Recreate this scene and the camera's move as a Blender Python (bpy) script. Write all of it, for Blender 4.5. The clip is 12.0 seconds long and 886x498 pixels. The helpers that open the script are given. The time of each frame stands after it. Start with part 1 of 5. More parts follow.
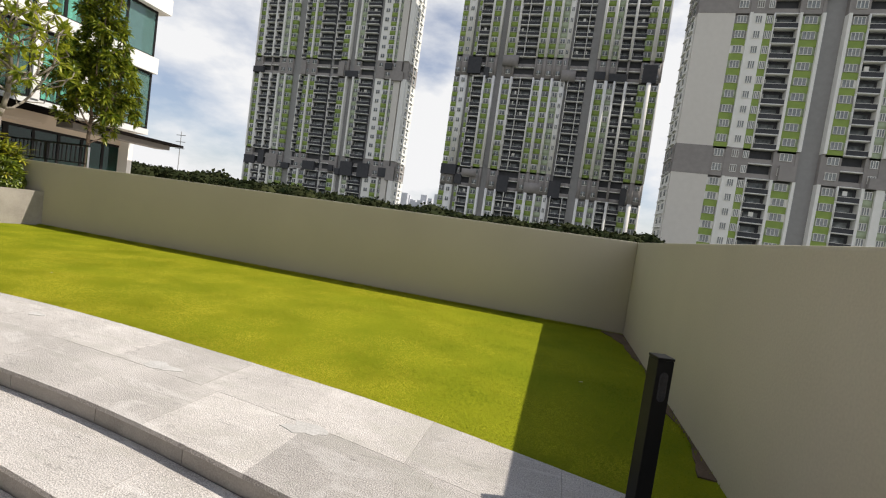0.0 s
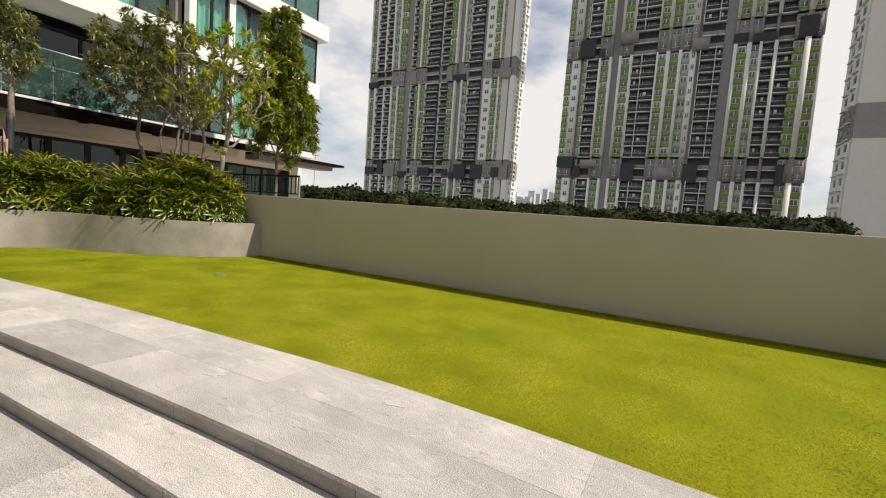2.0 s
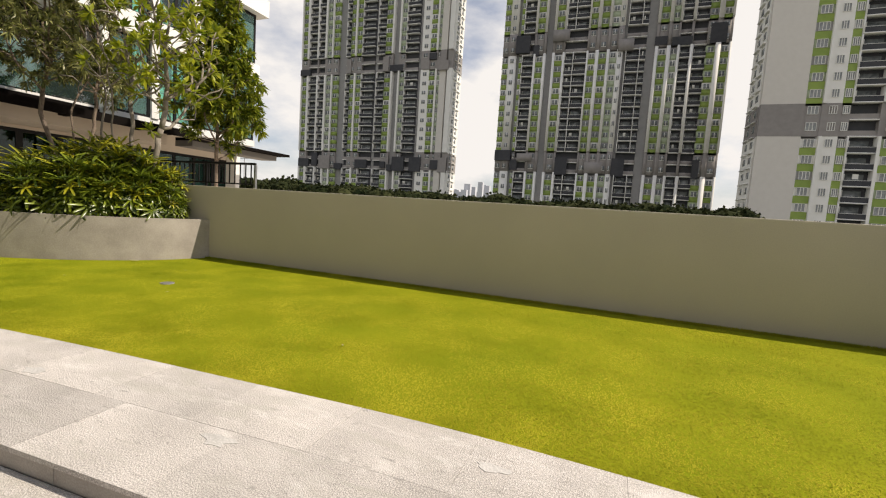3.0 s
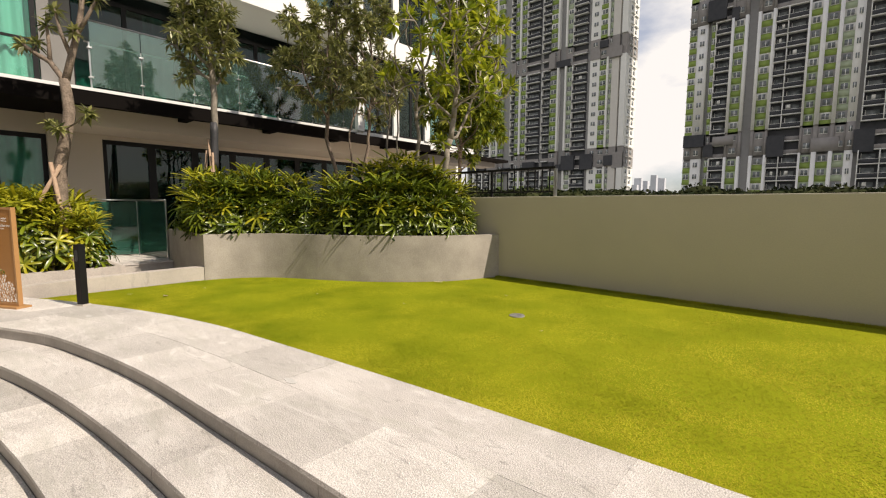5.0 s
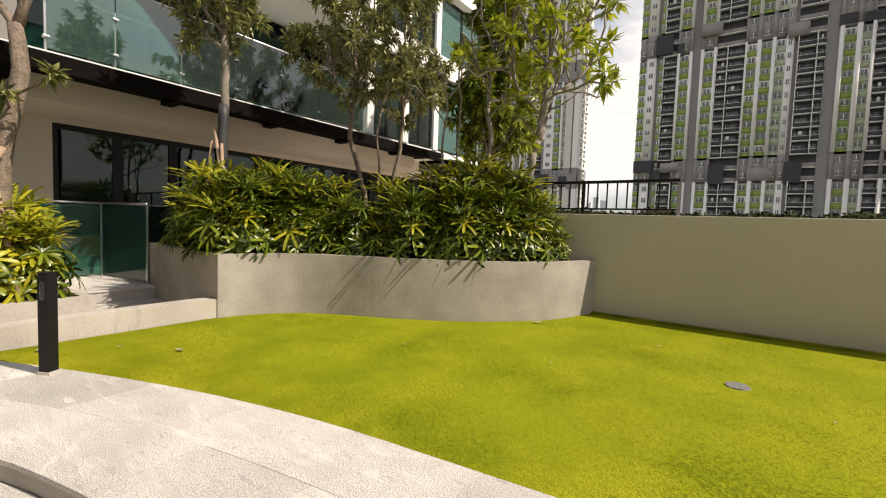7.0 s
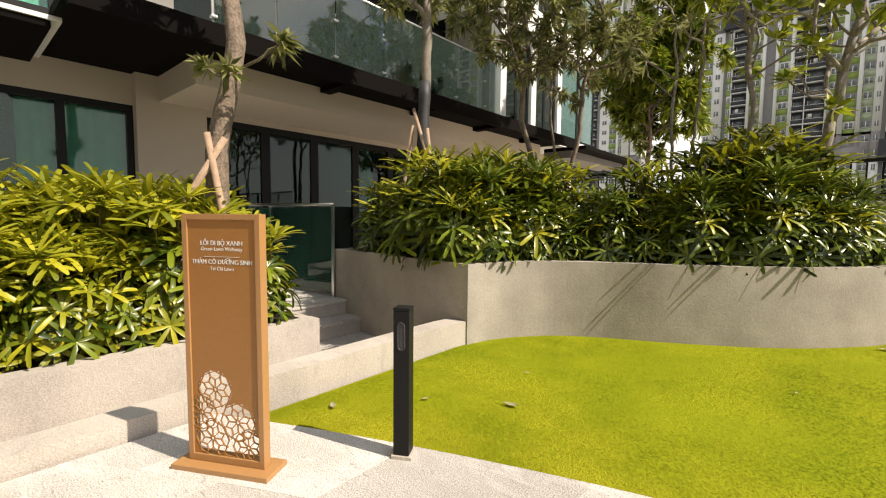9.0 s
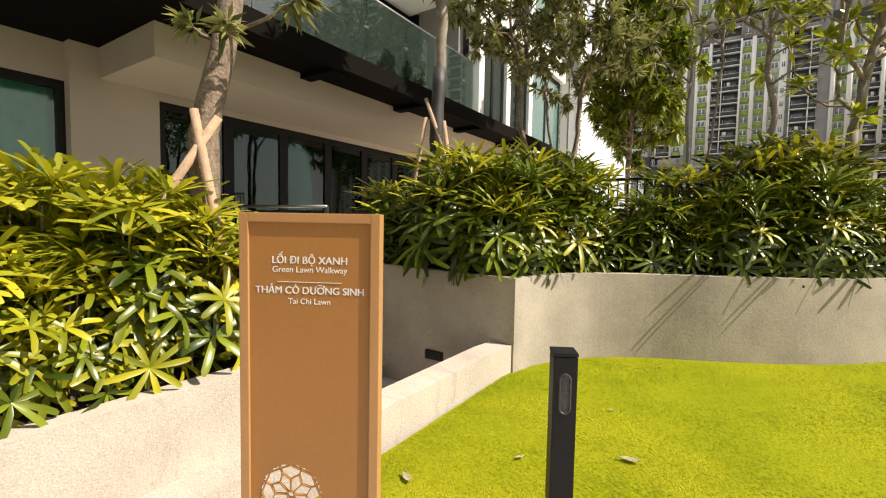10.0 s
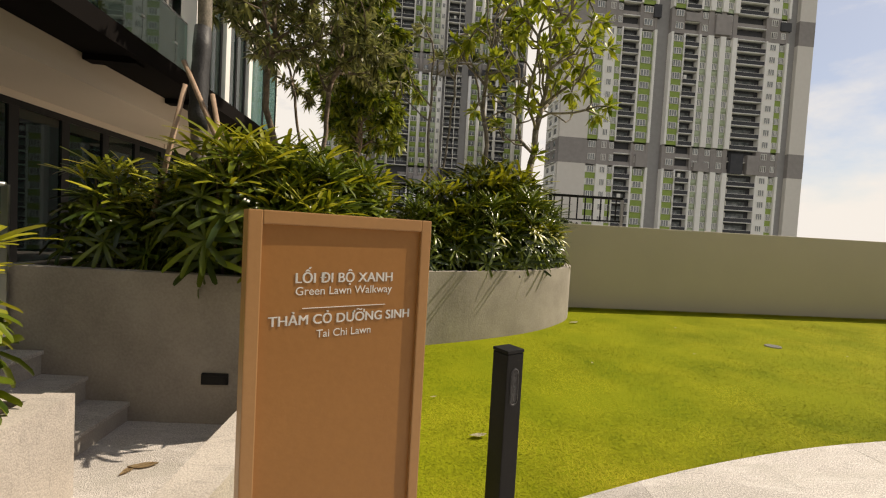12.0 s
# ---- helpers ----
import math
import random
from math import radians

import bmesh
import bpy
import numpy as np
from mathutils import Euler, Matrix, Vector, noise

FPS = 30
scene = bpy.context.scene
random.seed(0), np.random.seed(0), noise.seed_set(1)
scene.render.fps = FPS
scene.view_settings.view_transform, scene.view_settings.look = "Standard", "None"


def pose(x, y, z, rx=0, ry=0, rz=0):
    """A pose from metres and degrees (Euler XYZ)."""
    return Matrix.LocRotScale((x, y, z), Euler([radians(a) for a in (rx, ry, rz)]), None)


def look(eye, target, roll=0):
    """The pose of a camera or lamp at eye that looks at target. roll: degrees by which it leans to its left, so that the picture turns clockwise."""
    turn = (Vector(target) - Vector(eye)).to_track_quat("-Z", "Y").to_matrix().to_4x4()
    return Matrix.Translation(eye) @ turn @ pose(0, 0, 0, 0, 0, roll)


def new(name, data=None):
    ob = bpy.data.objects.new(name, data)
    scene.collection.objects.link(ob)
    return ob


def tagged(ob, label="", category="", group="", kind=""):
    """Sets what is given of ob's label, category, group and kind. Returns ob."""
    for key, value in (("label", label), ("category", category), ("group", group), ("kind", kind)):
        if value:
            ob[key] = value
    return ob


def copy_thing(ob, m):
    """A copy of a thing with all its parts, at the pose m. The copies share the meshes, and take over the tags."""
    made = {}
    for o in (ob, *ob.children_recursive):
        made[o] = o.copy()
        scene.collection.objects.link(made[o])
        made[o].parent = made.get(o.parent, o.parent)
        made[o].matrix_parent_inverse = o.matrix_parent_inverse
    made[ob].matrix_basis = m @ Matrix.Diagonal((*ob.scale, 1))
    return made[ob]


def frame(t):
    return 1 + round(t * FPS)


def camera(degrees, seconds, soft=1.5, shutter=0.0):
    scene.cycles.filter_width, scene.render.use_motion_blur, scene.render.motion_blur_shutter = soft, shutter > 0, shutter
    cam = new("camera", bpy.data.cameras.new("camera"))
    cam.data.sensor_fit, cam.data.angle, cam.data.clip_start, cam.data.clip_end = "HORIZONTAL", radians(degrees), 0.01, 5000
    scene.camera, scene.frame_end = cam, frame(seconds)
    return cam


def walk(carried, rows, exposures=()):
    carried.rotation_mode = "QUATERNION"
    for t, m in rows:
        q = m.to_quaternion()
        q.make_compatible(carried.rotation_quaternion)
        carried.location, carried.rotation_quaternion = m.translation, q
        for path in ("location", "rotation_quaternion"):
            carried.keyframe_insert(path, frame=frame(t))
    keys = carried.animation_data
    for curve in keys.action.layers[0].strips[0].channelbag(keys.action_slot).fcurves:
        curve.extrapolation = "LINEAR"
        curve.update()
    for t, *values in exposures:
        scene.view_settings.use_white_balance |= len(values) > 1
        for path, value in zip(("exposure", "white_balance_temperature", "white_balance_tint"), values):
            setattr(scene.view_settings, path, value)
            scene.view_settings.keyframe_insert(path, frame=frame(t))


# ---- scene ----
cam = camera(90.7, 12.0, 1.15)
PATH = [
    (0, (8.700, -0.733, 1.526), (8.181, 1.195, 1.415), 8.03),
    (0.5, (7.939, -0.654, 1.538), (7.423, 1.275, 1.413), 7.70),
    (1, (7.172, -0.570, 1.589), (6.399, 1.269, 1.440), 6.56),
    (1.5, (6.346, -0.475, 1.598), (5.465, 1.313, 1.426), 5.65),
    (2, (5.515, -0.342, 1.609), (4.544, 1.398, 1.439), 4.15),
    (2.5, (4.712, -0.139, 1.568), (3.751, 1.606, 1.389), 3.50),
    (2.7, (4.501, -0.007, 1.545), (3.794, 1.855, 1.364), 3.82),
    (4.3, (1.423, 0.222, 1.490), (0.266, 1.842, 1.296), 0.74),
    (4.5, (1.156, 0.119, 1.501), (-0.163, 1.612, 1.318), 0.25),
    (5, (0.444, 0.082, 1.488), (-0.884, 1.565, 1.294), 0.35),
    (5.5, (-0.343, 0.049, 1.526), (-1.773, 1.437, 1.362), 2.01),
    (6, (-1.124, 0.034, 1.492), (-2.545, 1.434, 1.342), 1.96),
    (6.5, (-1.952, 0.170, 1.484), (-3.262, 1.675, 1.344), 1.95),
    (6.7, (-2.253, 0.193, 1.456), (-3.405, 1.824, 1.337), 2.06),
    (8.3, (-4.818, -0.319, 1.478), (-6.098, 1.210, 1.317), 0.70),
    (8.5, (-5.125, -0.374, 1.463), (-6.440, 1.123, 1.298), 0.51),
    (9, (-5.909, -0.493, 1.438), (-7.216, 1.013, 1.287), 0.55),
    (9.5, (-6.574, -0.496, 1.406), (-7.784, 1.090, 1.274), 1.05),
    (10, (-7.195, -0.475, 1.413), (-8.290, 1.195, 1.294), 1.09),
    (10.5, (-7.659, -0.433, 1.405), (-8.469, 1.392, 1.285), 1.27),
    (11, (-7.980, -0.341, 1.403), (-8.579, 1.564, 1.281), 1.51),
    (11.5, (-8.141, -0.408, 1.386), (-8.437, 1.567, 1.278), 2.21),
    (12, (-8.251, -0.632, 1.412), (-8.052, 1.356, 1.328), 3.18),
]
EXPOSURES = [(0, -0.01, 6620, 11), (2, -0.11, 6920, 12), (2.5, -0.07, 7070, 12.5), (5.5, 0.07, 7170, 14), (8.5, 0.31, 7270, 13), (9.5, 0.49, 7350, 12.5), (10.5, 0.71, 7620, 12), (11.5, 0.77, 7620, 13), (12, -0.08, 7570, 13)]
walk(cam, [(t, look(e, g, r)) for t, e, g, r in PATH], EXPOSURES)

# ---------- world, sun, exposure ----------
SUN_TO = Vector((1.42, 0.40, 1.69)).normalized()
world = bpy.data.worlds.new("world")
scene.world = world
world.use_nodes = True
wn, wl = world.node_tree.nodes, world.node_tree.links
bg = wn["Background"]
sky = wn.new("ShaderNodeTexSky")
sky.sky_type, sky.sun_disc = "NISHITA", False
sky.sun_elevation = math.asin(SUN_TO.z)
sky.sun_rotation = math.atan2(SUN_TO.x, SUN_TO.y)
sky.air_density, sky.dust_density = 1.0, 1.2
tc = wn.new("ShaderNodeTexCoord")
cmap = wn.new("ShaderNodeMapping")
cmap.inputs["Scale"].default_value = (1.0, 1.0, 2.2)
cn = wn.new("ShaderNodeTexNoise")
cn.inputs["Scale"].default_value, cn.inputs["Detail"].default_value, cn.inputs["Roughness"].default_value = 2.3, 9, 0.55
cr = wn.new("ShaderNodeValToRGB")
cr.color_ramp.elements[0].position, cr.color_ramp.elements[1].position = 0.36, 0.51
cr.color_ramp.elements[0].color = (0.25, 0.25, 0.25, 1)
cmix = wn.new("ShaderNodeMix")
cmix.data_type = "RGBA"
cmix.inputs[7].default_value = (15.4, 15.7, 16.0, 1)
wl.new(tc.outputs["Generated"], cmap.inputs["Vector"])
wl.new(cmap.outputs["Vector"], cn.inputs["Vector"])
wl.new(cn.outputs["Fac"], cr.inputs["Fac"])
up = wn.new("ShaderNodeSeparateXYZ")
wl.new(tc.outputs["Generated"], up.inputs[0])
thin = wn.new("ShaderNodeMapRange")
thin.interpolation_type = "SMOOTHSTEP"
thin.inputs[1].default_value, thin.inputs[2].default_value, thin.inputs[3].default_value, thin.inputs[4].default_value = 0.50, 0.80, 1.0, 0.22
wl.new(up.outputs["Z"], thin.inputs[0])
cover = wn.new("ShaderNodeMath")
cover.operation = "MULTIPLY"
wl.new(cr.outputs["Color"], cover.inputs[0])
wl.new(thin.outputs[0], cover.inputs[1])
wl.new(cover.outputs[0], cmix.inputs[0])
lift = wn.new("ShaderNodeMix")
lift.data_type, lift.blend_type = "RGBA", "MULTIPLY"
lift.inputs[0].default_value, lift.inputs[7].default_value = 1.0, (1.5, 1.7, 2.0, 1)
wl.new(sky.outputs["Color"], lift.inputs[6])
wl.new(lift.outputs[2], cmix.inputs[6])
wl.new(cmix.outputs[2], bg.inputs["Color"])
bg.inputs["Strength"].default_value = 0.059

sun_data = bpy.data.lights.new("sun", "SUN")
sun_data.energy, sun_data.angle, sun_data.color = 5.0, radians(0.55), (1.0, 0.94, 0.84)
sun = new("sun", sun_data)
sun.matrix_world = look((30, 4, 40), Vector((30, 4, 40)) - SUN_TO)


# ---------- materials ----------
def material(name, col, col2=None, rough=0.7, scale=8.0, fine=90.0, amount=0.5, bump=0.15, metal=0.0, spec=0.5, each=0.0,
             trans=0.0, coord="Object", grain=0.5, scuff=None):
    """A node material: two colours mixed by large stains and fine grain, with bump; each: tone change from piece to piece."""
    m = bpy.data.materials.new(name)
    m.use_nodes = True
    n, l = m.node_tree.nodes, m.node_tree.links
    b = n["Principled BSDF"]
    b.inputs["Roughness"].default_value = rough
    b.inputs["Metallic"].default_value = metal
    b.inputs["Specular IOR Level"].default_value = spec
    col2 = col2 or tuple(c * 0.72 for c in col)
    t = n.new("ShaderNodeTexCoord")
    big = n.new("ShaderNodeTexNoise")
    big.inputs["Scale"].default_value, big.inputs["Detail"].default_value = scale, 5
    small = n.new("ShaderNodeTexNoise")
    small.inputs["Scale"].default_value, small.inputs["Detail"].default_value = fine, 3
    for x in (big, small):
        l.new(t.outputs[coord], x.inputs["Vector"])
    add = n.new("ShaderNodeMath")
    add.operation = "MULTIPLY_ADD"
    add.inputs[1].default_value, add.inputs[2].default_value = grain, 0.0
    l.new(small.outputs["Fac"], add.inputs[0])
    half = n.new("ShaderNodeMath")
    half.operation = "MULTIPLY_ADD"
    half.inputs[1].default_value = 1.0 - grain
    l.new(big.outputs["Fac"], half.inputs[0])
    l.new(add.outputs[0], half.inputs[2])
    ramp = n.new("ShaderNodeMapRange")
    ramp.inputs[1].default_value, ramp.inputs[2].default_value = 0.5 - 0.25 / max(amount, 0.05) * 0.5, 0.5 + 0.25 / max(amount, 0.05) * 0.5
    l.new(half.outputs[0], ramp.inputs[0])
    mix = n.new("ShaderNodeMix")
    mix.data_type = "RGBA"
    mix.inputs[6].default_value, mix.inputs[7].default_value = (*col2, 1), (*col, 1)
    l.new(ramp.outputs[0], mix.inputs[0])
    out = mix.outputs[2]
    if scuff:
        for k, (sc, lo, hi, tone) in enumerate(scuff):
            q = n.new("ShaderNodeTexNoise")
            q.inputs["Scale"].default_value, q.inputs["Detail"].default_value, q.inputs["Roughness"].default_value = sc, 8, 0.72
            q.inputs["Distortion"].default_value = 1.2
            place = n.new("ShaderNodeMapping")
            place.inputs["Rotation"].default_value, place.inputs["Scale"].default_value = (0, 0, 0.6 + k), (1.0, 3.6, 1.0)
            l.new(t.outputs[coord], place.inputs["Vector"])
            l.new(place.outputs["Vector"], q.inputs["Vector"])
            mr = n.new("ShaderNodeMapRange")
            mr.inputs[1].default_value, mr.inputs[2].default_value, mr.inputs[4].default_value = lo, hi, 0.6
            l.new(q.outputs["Fac"], mr.inputs[0])
            wear = n.new("ShaderNodeMix")
            wear.data_type = "RGBA"
            wear.inputs[7].default_value = (*tone, 1)
            l.new(mr.outputs[0], wear.inputs[0])
            l.new(out, wear.inputs[6])
            out = wear.outputs[2]
    if each:
        info = n.new("ShaderNodeObjectInfo")
        rng = n.new("ShaderNodeMapRange")
        rng.inputs[3].default_value, rng.inputs[4].default_value = 1 - each, 1 + each
        l.new(info.outputs["Random"], rng.inputs[0])
        hsv = n.new("ShaderNodeHueSaturation")
        l.new(rng.outputs[0], hsv.inputs["Value"])
        l.new(out, hsv.inputs["Color"])
        out = hsv.outputs["Color"]
    l.new(out, b.inputs["Base Color"])
    if bump:
        bp = n.new("ShaderNodeBump")
        bp.inputs["Strength"].default_value, bp.inputs["Distance"].default_value = bump, 0.01
        l.new(small.outputs["Fac"], bp.inputs["Height"])
        l.new(bp.outputs[0], b.inputs["Normal"])
    if trans:
        tr = n.new("ShaderNodeBsdfTranslucent")
        l.new(out, tr.inputs["Color"])
        sh = n.new("ShaderNodeMixShader")
        sh.inputs[0].default_value = trans
        l.new(b.outputs[0], sh.inputs[1])
        l.new(tr.outputs[0], sh.inputs[2])
        l.new(sh.outputs[0], n["Material Output"].inputs["Surface"])
    return m


def leaf_material(name, low, high, rough=0.4, trans=0.3):
    """Foliage: each leaf has its own tone between two colours."""
    m = material(name, high, low, rough, 3.0, 40.0, 0.8, 0.0)
    n, l = m.node_tree.nodes, m.node_tree.links
    b = n["Principled BSDF"]
    geo = n.new("ShaderNodeNewGeometry")
    mix = n.new("ShaderNodeMix")
    mix.data_type = "RGBA"
    mix.inputs[6].default_value, mix.inputs[7].default_value = (*low, 1), (*high, 1)
    l.new(geo.outputs["Random Per Island"], mix.inputs[0])
    l.new(mix.outputs[2], b.inputs["Base Color"])
    tr = n.new("ShaderNodeBsdfTranslucent")
    l.new(mix.outputs[2], tr.inputs["Color"])
    sh = n.new("ShaderNodeMixShader")
    sh.inputs[0].default_value = trans
    l.new(b.outputs[0], sh.inputs[1])
    l.new(tr.outputs[0], sh.inputs[2])
    l.new(sh.outputs[0], n["Material Output"].inputs["Surface"])
    return m


def glass_material(name, tint, opacity, rough=0.02, ior=1.55):
    """Thin pane: a tinted see-through sheet with a mirror gloss that grows at flat angles."""
    m = bpy.data.materials.new(name)
    m.use_nodes = True
    n, l = m.node_tree.nodes, m.node_tree.links
    n.remove(n["Principled BSDF"])
    clear = n.new("ShaderNodeBsdfTransparent")
    clear.inputs[0].default_value = (*tint, 1)
    body = n.new("ShaderNodeBsdfDiffuse")
    body.inputs[0].default_value = (*[c * 0.35 for c in tint], 1)
    gloss = n.new("ShaderNodeBsdfGlossy")
    gloss.inputs["Roughness"].default_value = rough
    mix = n.new("ShaderNodeMixShader")
    mix.inputs[0].default_value = opacity
    l.new(clear.outputs[0], mix.inputs[1])
    l.new(body.outputs[0], mix.inputs[2])
    fr = n.new("ShaderNodeFresnel")
    fr.inputs[0].default_value = ior
    top = n.new("ShaderNodeMixShader")
    l.new(fr.outputs[0], top.inputs[0])
    l.new(mix.outputs[0], top.inputs[1])
    l.new(gloss.outputs[0], top.inputs[2])
    l.new(top.outputs[0], n["Material Output"].inputs["Surface"])
    return m


M_WALL = material("wall_paint", (0.55, 0.495, 0.395), (0.47, 0.425, 0.34), 0.85, 0.8, 60, 0.7, 0.15, scuff=((0.55, 0.54, 0.74, (0.49, 0.45, 0.37)), (3.0, 0.62, 0.72, (0.47, 0.425, 0.34))))
M_PLANTER = material("planter_render", (0.42, 0.38, 0.335), (0.29, 0.26, 0.228), 0.9, 2.2, 45, 0.9, 0.22, grain=0.35)
M_GRANITE = material("granite", (0.70, 0.655, 0.615), (0.37, 0.345, 0.32), 0.75, 1.6, 115, 1.3, 1.0, each=0.17, grain=0.74, scuff=((1.6, 0.53, 0.62, (0.68, 0.65, 0.615)), (6.0, 0.575, 0.65, (0.25, 0.235, 0.215)), (0.9, 0.51, 0.64, (0.46, 0.44, 0.39)), (11.0, 0.62, 0.66, (0.70, 0.68, 0.65))))
M_RISER = material("riser_stone", (0.47, 0.435, 0.395), (0.32, 0.29, 0.26), 0.8, 4.0, 90, 0.8, 0.3, each=0.06)
M_JOINT = material("mortar", (0.36, 0.345, 0.325), None, 0.95)
M_PEBBLE = material("pebble_wash", (0.57, 0.515, 0.455), (0.35, 0.315, 0.28), 0.9, 1.5, 95, 0.8, 0.5, grain=0.54, scuff=((2.5, 0.56, 0.68, (0.30, 0.275, 0.25)),))
M_SCUFF = material("scuffed_stone", (0.60, 0.58, 0.555), (0.44, 0.425, 0.40), 0.8, 5, 62, 1.0, 0.5)
M_SOIL = material("soil", (0.05, 0.035, 0.022), None, 0.95, 6, 60, 0.7, 0.5)
M_TURF = material("turf", (0.27, 0.28, 0.013), (0.16, 0.20, 0.008), 0.9, 0.8, 70, 0.7, 0.15, spec=0.05)
M_GRASS = leaf_material("grass_blade", (0.138, 0.198, 0.006), (0.356, 0.368, 0.020), 0.8, 0.12)
n_, l_ = M_GRASS.node_tree.nodes, M_GRASS.node_tree.links
g_mix = [q for q in n_ if q.bl_idname == "ShaderNodeMix"][-1]
g_geo = [q for q in n_ if q.bl_idname == "ShaderNodeNewGeometry"][0]
g_tc = n_.new("ShaderNodeTexCoord")
g_no = n_.new("ShaderNodeTexNoise")
g_no.inputs["Scale"].default_value, g_no.inputs["Detail"].default_value = 1.3, 7
g_map = n_.new("ShaderNodeMapRange")
g_map.inputs[1].default_value, g_map.inputs[2].default_value = 0.38, 0.62
g_av = n_.new("ShaderNodeMix")
g_av.inputs[0].default_value = 0.86
l_.new(g_tc.outputs["Object"], g_no.inputs["Vector"])
l_.new(g_no.outputs["Fac"], g_map.inputs[0])
l_.new(g_geo.outputs["Random Per Island"], g_av.inputs[2])
l_.new(g_map.outputs[0], g_av.inputs[3])
l_.new(g_av.outputs[0], g_mix.inputs[0])
# the lawn is drier and yellower in its middle, away from the planter
g_sx = n_.new("ShaderNodeSeparateXYZ")
g_dry = n_.new("ShaderNodeMapRange")
g_dry.interpolation_type = "SMOOTHSTEP"
g_dry.inputs[1].default_value, g_dry.inputs[2].default_value, g_dry.inputs[4].default_value = -7.0, 1.0, 0.62
g_tone = n_.new("ShaderNodeMix")
g_tone.data_type = "RGBA"
g_straw = n_.new("ShaderNodeMix")
g_straw.data_type = "RGBA"
g_straw.inputs[6].default_value, g_straw.inputs[7].default_value = (0.275, 0.258, 0.012, 1), (0.50, 0.42, 0.038, 1)
l_.new(g_tc.outputs["Object"], g_sx.inputs[0])
l_.new(g_sx.outputs["X"], g_dry.inputs[0])
l_.new(g_av.outputs[0], g_straw.inputs[0])
# and along its trodden front edge
g_front = n_.new("ShaderNodeMapRange")
g_front.interpolation_type = "SMOOTHSTEP"
g_front.inputs[1].default_value, g_front.inputs[2].default_value = 3.4, 1.4
g_front.inputs[3].default_value, g_front.inputs[4].default_value = 0.0, 0.42
g_most = n_.new("ShaderNodeMath")
g_most.operation = "MAXIMUM"
# towards the side wall the yellow fades: the wall's shade is painted in as green
g_side = n_.new("ShaderNodeMapRange")
g_side.interpolation_type = "SMOOTHSTEP"
g_side.inputs[1].default_value, g_side.inputs[2].default_value = 9.2, 6.2
g_both = n_.new("ShaderNodeMath")
g_both.operation = "MULTIPLY"
l_.new(g_sx.outputs["X"], g_side.inputs[0])
l_.new(g_dry.outputs[0], g_both.inputs[0])
l_.new(g_side.outputs[0], g_both.inputs[1])
l_.new(g_sx.outputs["Y"], g_front.inputs[0])
l_.new(g_both.outputs[0], g_most.inputs[0])
l_.new(g_front.outputs[0], g_most.inputs[1])
l_.new(g_most.outputs[0], g_tone.inputs[0])
l_.new(g_mix.outputs[2], g_tone.inputs[6])
l_.new(g_straw.outputs[2], g_tone.inputs[7])
l_.new(g_tone.outputs[2], n_["Principled BSDF"].inputs["Base Color"])
l_.new(g_tone.outputs[2], [q for q in n_ if q.bl_idname == "ShaderNodeBsdfTranslucent"][0].inputs["Color"])
g_up = n_.new("ShaderNodeVectorMath")
g_up.operation = "MULTIPLY_ADD"
g_up.inputs[1].default_value, g_up.inputs[2].default_value = (0.5, 0.5, 0.5), (0, 0, 0.6)
g_nm = n_.new("ShaderNodeVectorMath")
g_nm.operation = "NORMALIZE"
l_.new(g_geo.outputs["Normal"], g_up.inputs[0])
l_.new(g_up.outputs[0], g_nm.inputs[0])
l_.new(g_nm.outputs[0], n_["Principled BSDF"].inputs["Normal"])
n_["Principled BSDF"].inputs["Specular IOR Level"].default_value = 0.08
M_BLACK = material("black_metal", (0.011, 0.011, 0.012), None, 0.5, 5, 80, 0.4, 0.05, spec=0.22)
# far darker than brown paint: the shade under the canopies is put into the colour
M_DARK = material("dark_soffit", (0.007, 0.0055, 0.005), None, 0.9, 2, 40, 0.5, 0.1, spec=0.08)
M_FACADE = material("facade_paint", (0.60, 0.525, 0.44), (0.53, 0.465, 0.39), 0.85, 0.7, 90, 0.5, 0.08)
M_GREY = material("grey_panel", (0.22, 0.21, 0.20), None, 0.6, 1, 60, 0.4, 0.05)
M_WHITE = material("white_paint", (0.80, 0.80, 0.78), (0.74, 0.74, 0.72), 0.7, 0.7, 50, 0.5, 0.05)
M_STEEL = material("brushed_steel", (0.62, 0.62, 0.62), None, 0.3, 10, 200, 0.3, 0.02, metal=1.0)
M_CORTEN = material("sign_brown", (0.36, 0.165, 0.044), (0.31, 0.138, 0.036), 0.45, 2.5, 60, 0.5, 0.04)
M_SIGNEDGE = material("sign_frame", (0.42, 0.225, 0.09), (0.37, 0.195, 0.077), 0.4, 3, 60, 0.5, 0.04)
M_LETTER = material("letter_white", (0.85, 0.84, 0.80), None, 0.5, 5, 50, 0.2, 0)
M_BARK = material("bark", (0.27, 0.21, 0.16), (0.10, 0.075, 0.055), 0.9, 9, 38, 0.9, 1.0)
M_BARK2 = material("pale_bark", (0.30, 0.265, 0.22), (0.16, 0.14, 0.115), 0.9, 9, 60, 0.9, 0.6)
M_STAKE = material("stake_wood", (0.45, 0.32, 0.225), (0.28, 0.185, 0.12), 0.8, 12, 80, 0.8, 0.3)
M_WRAP = material("trunk_wrap", (0.02, 0.02, 0.022), (0.05, 0.05, 0.055), 0.55, 14, 60, 0.8, 0.5)
M_PALM = leaf_material("palm_leaf", (0.012, 0.034, 0.004), (0.20, 0.25, 0.018), 0.30, 0.17)
M_PALMY = leaf_material("palm_leaf_yellow_sunlit", (0.13, 0.165, 0.010), (0.50, 0.46, 0.030), 0.36, 0.28)
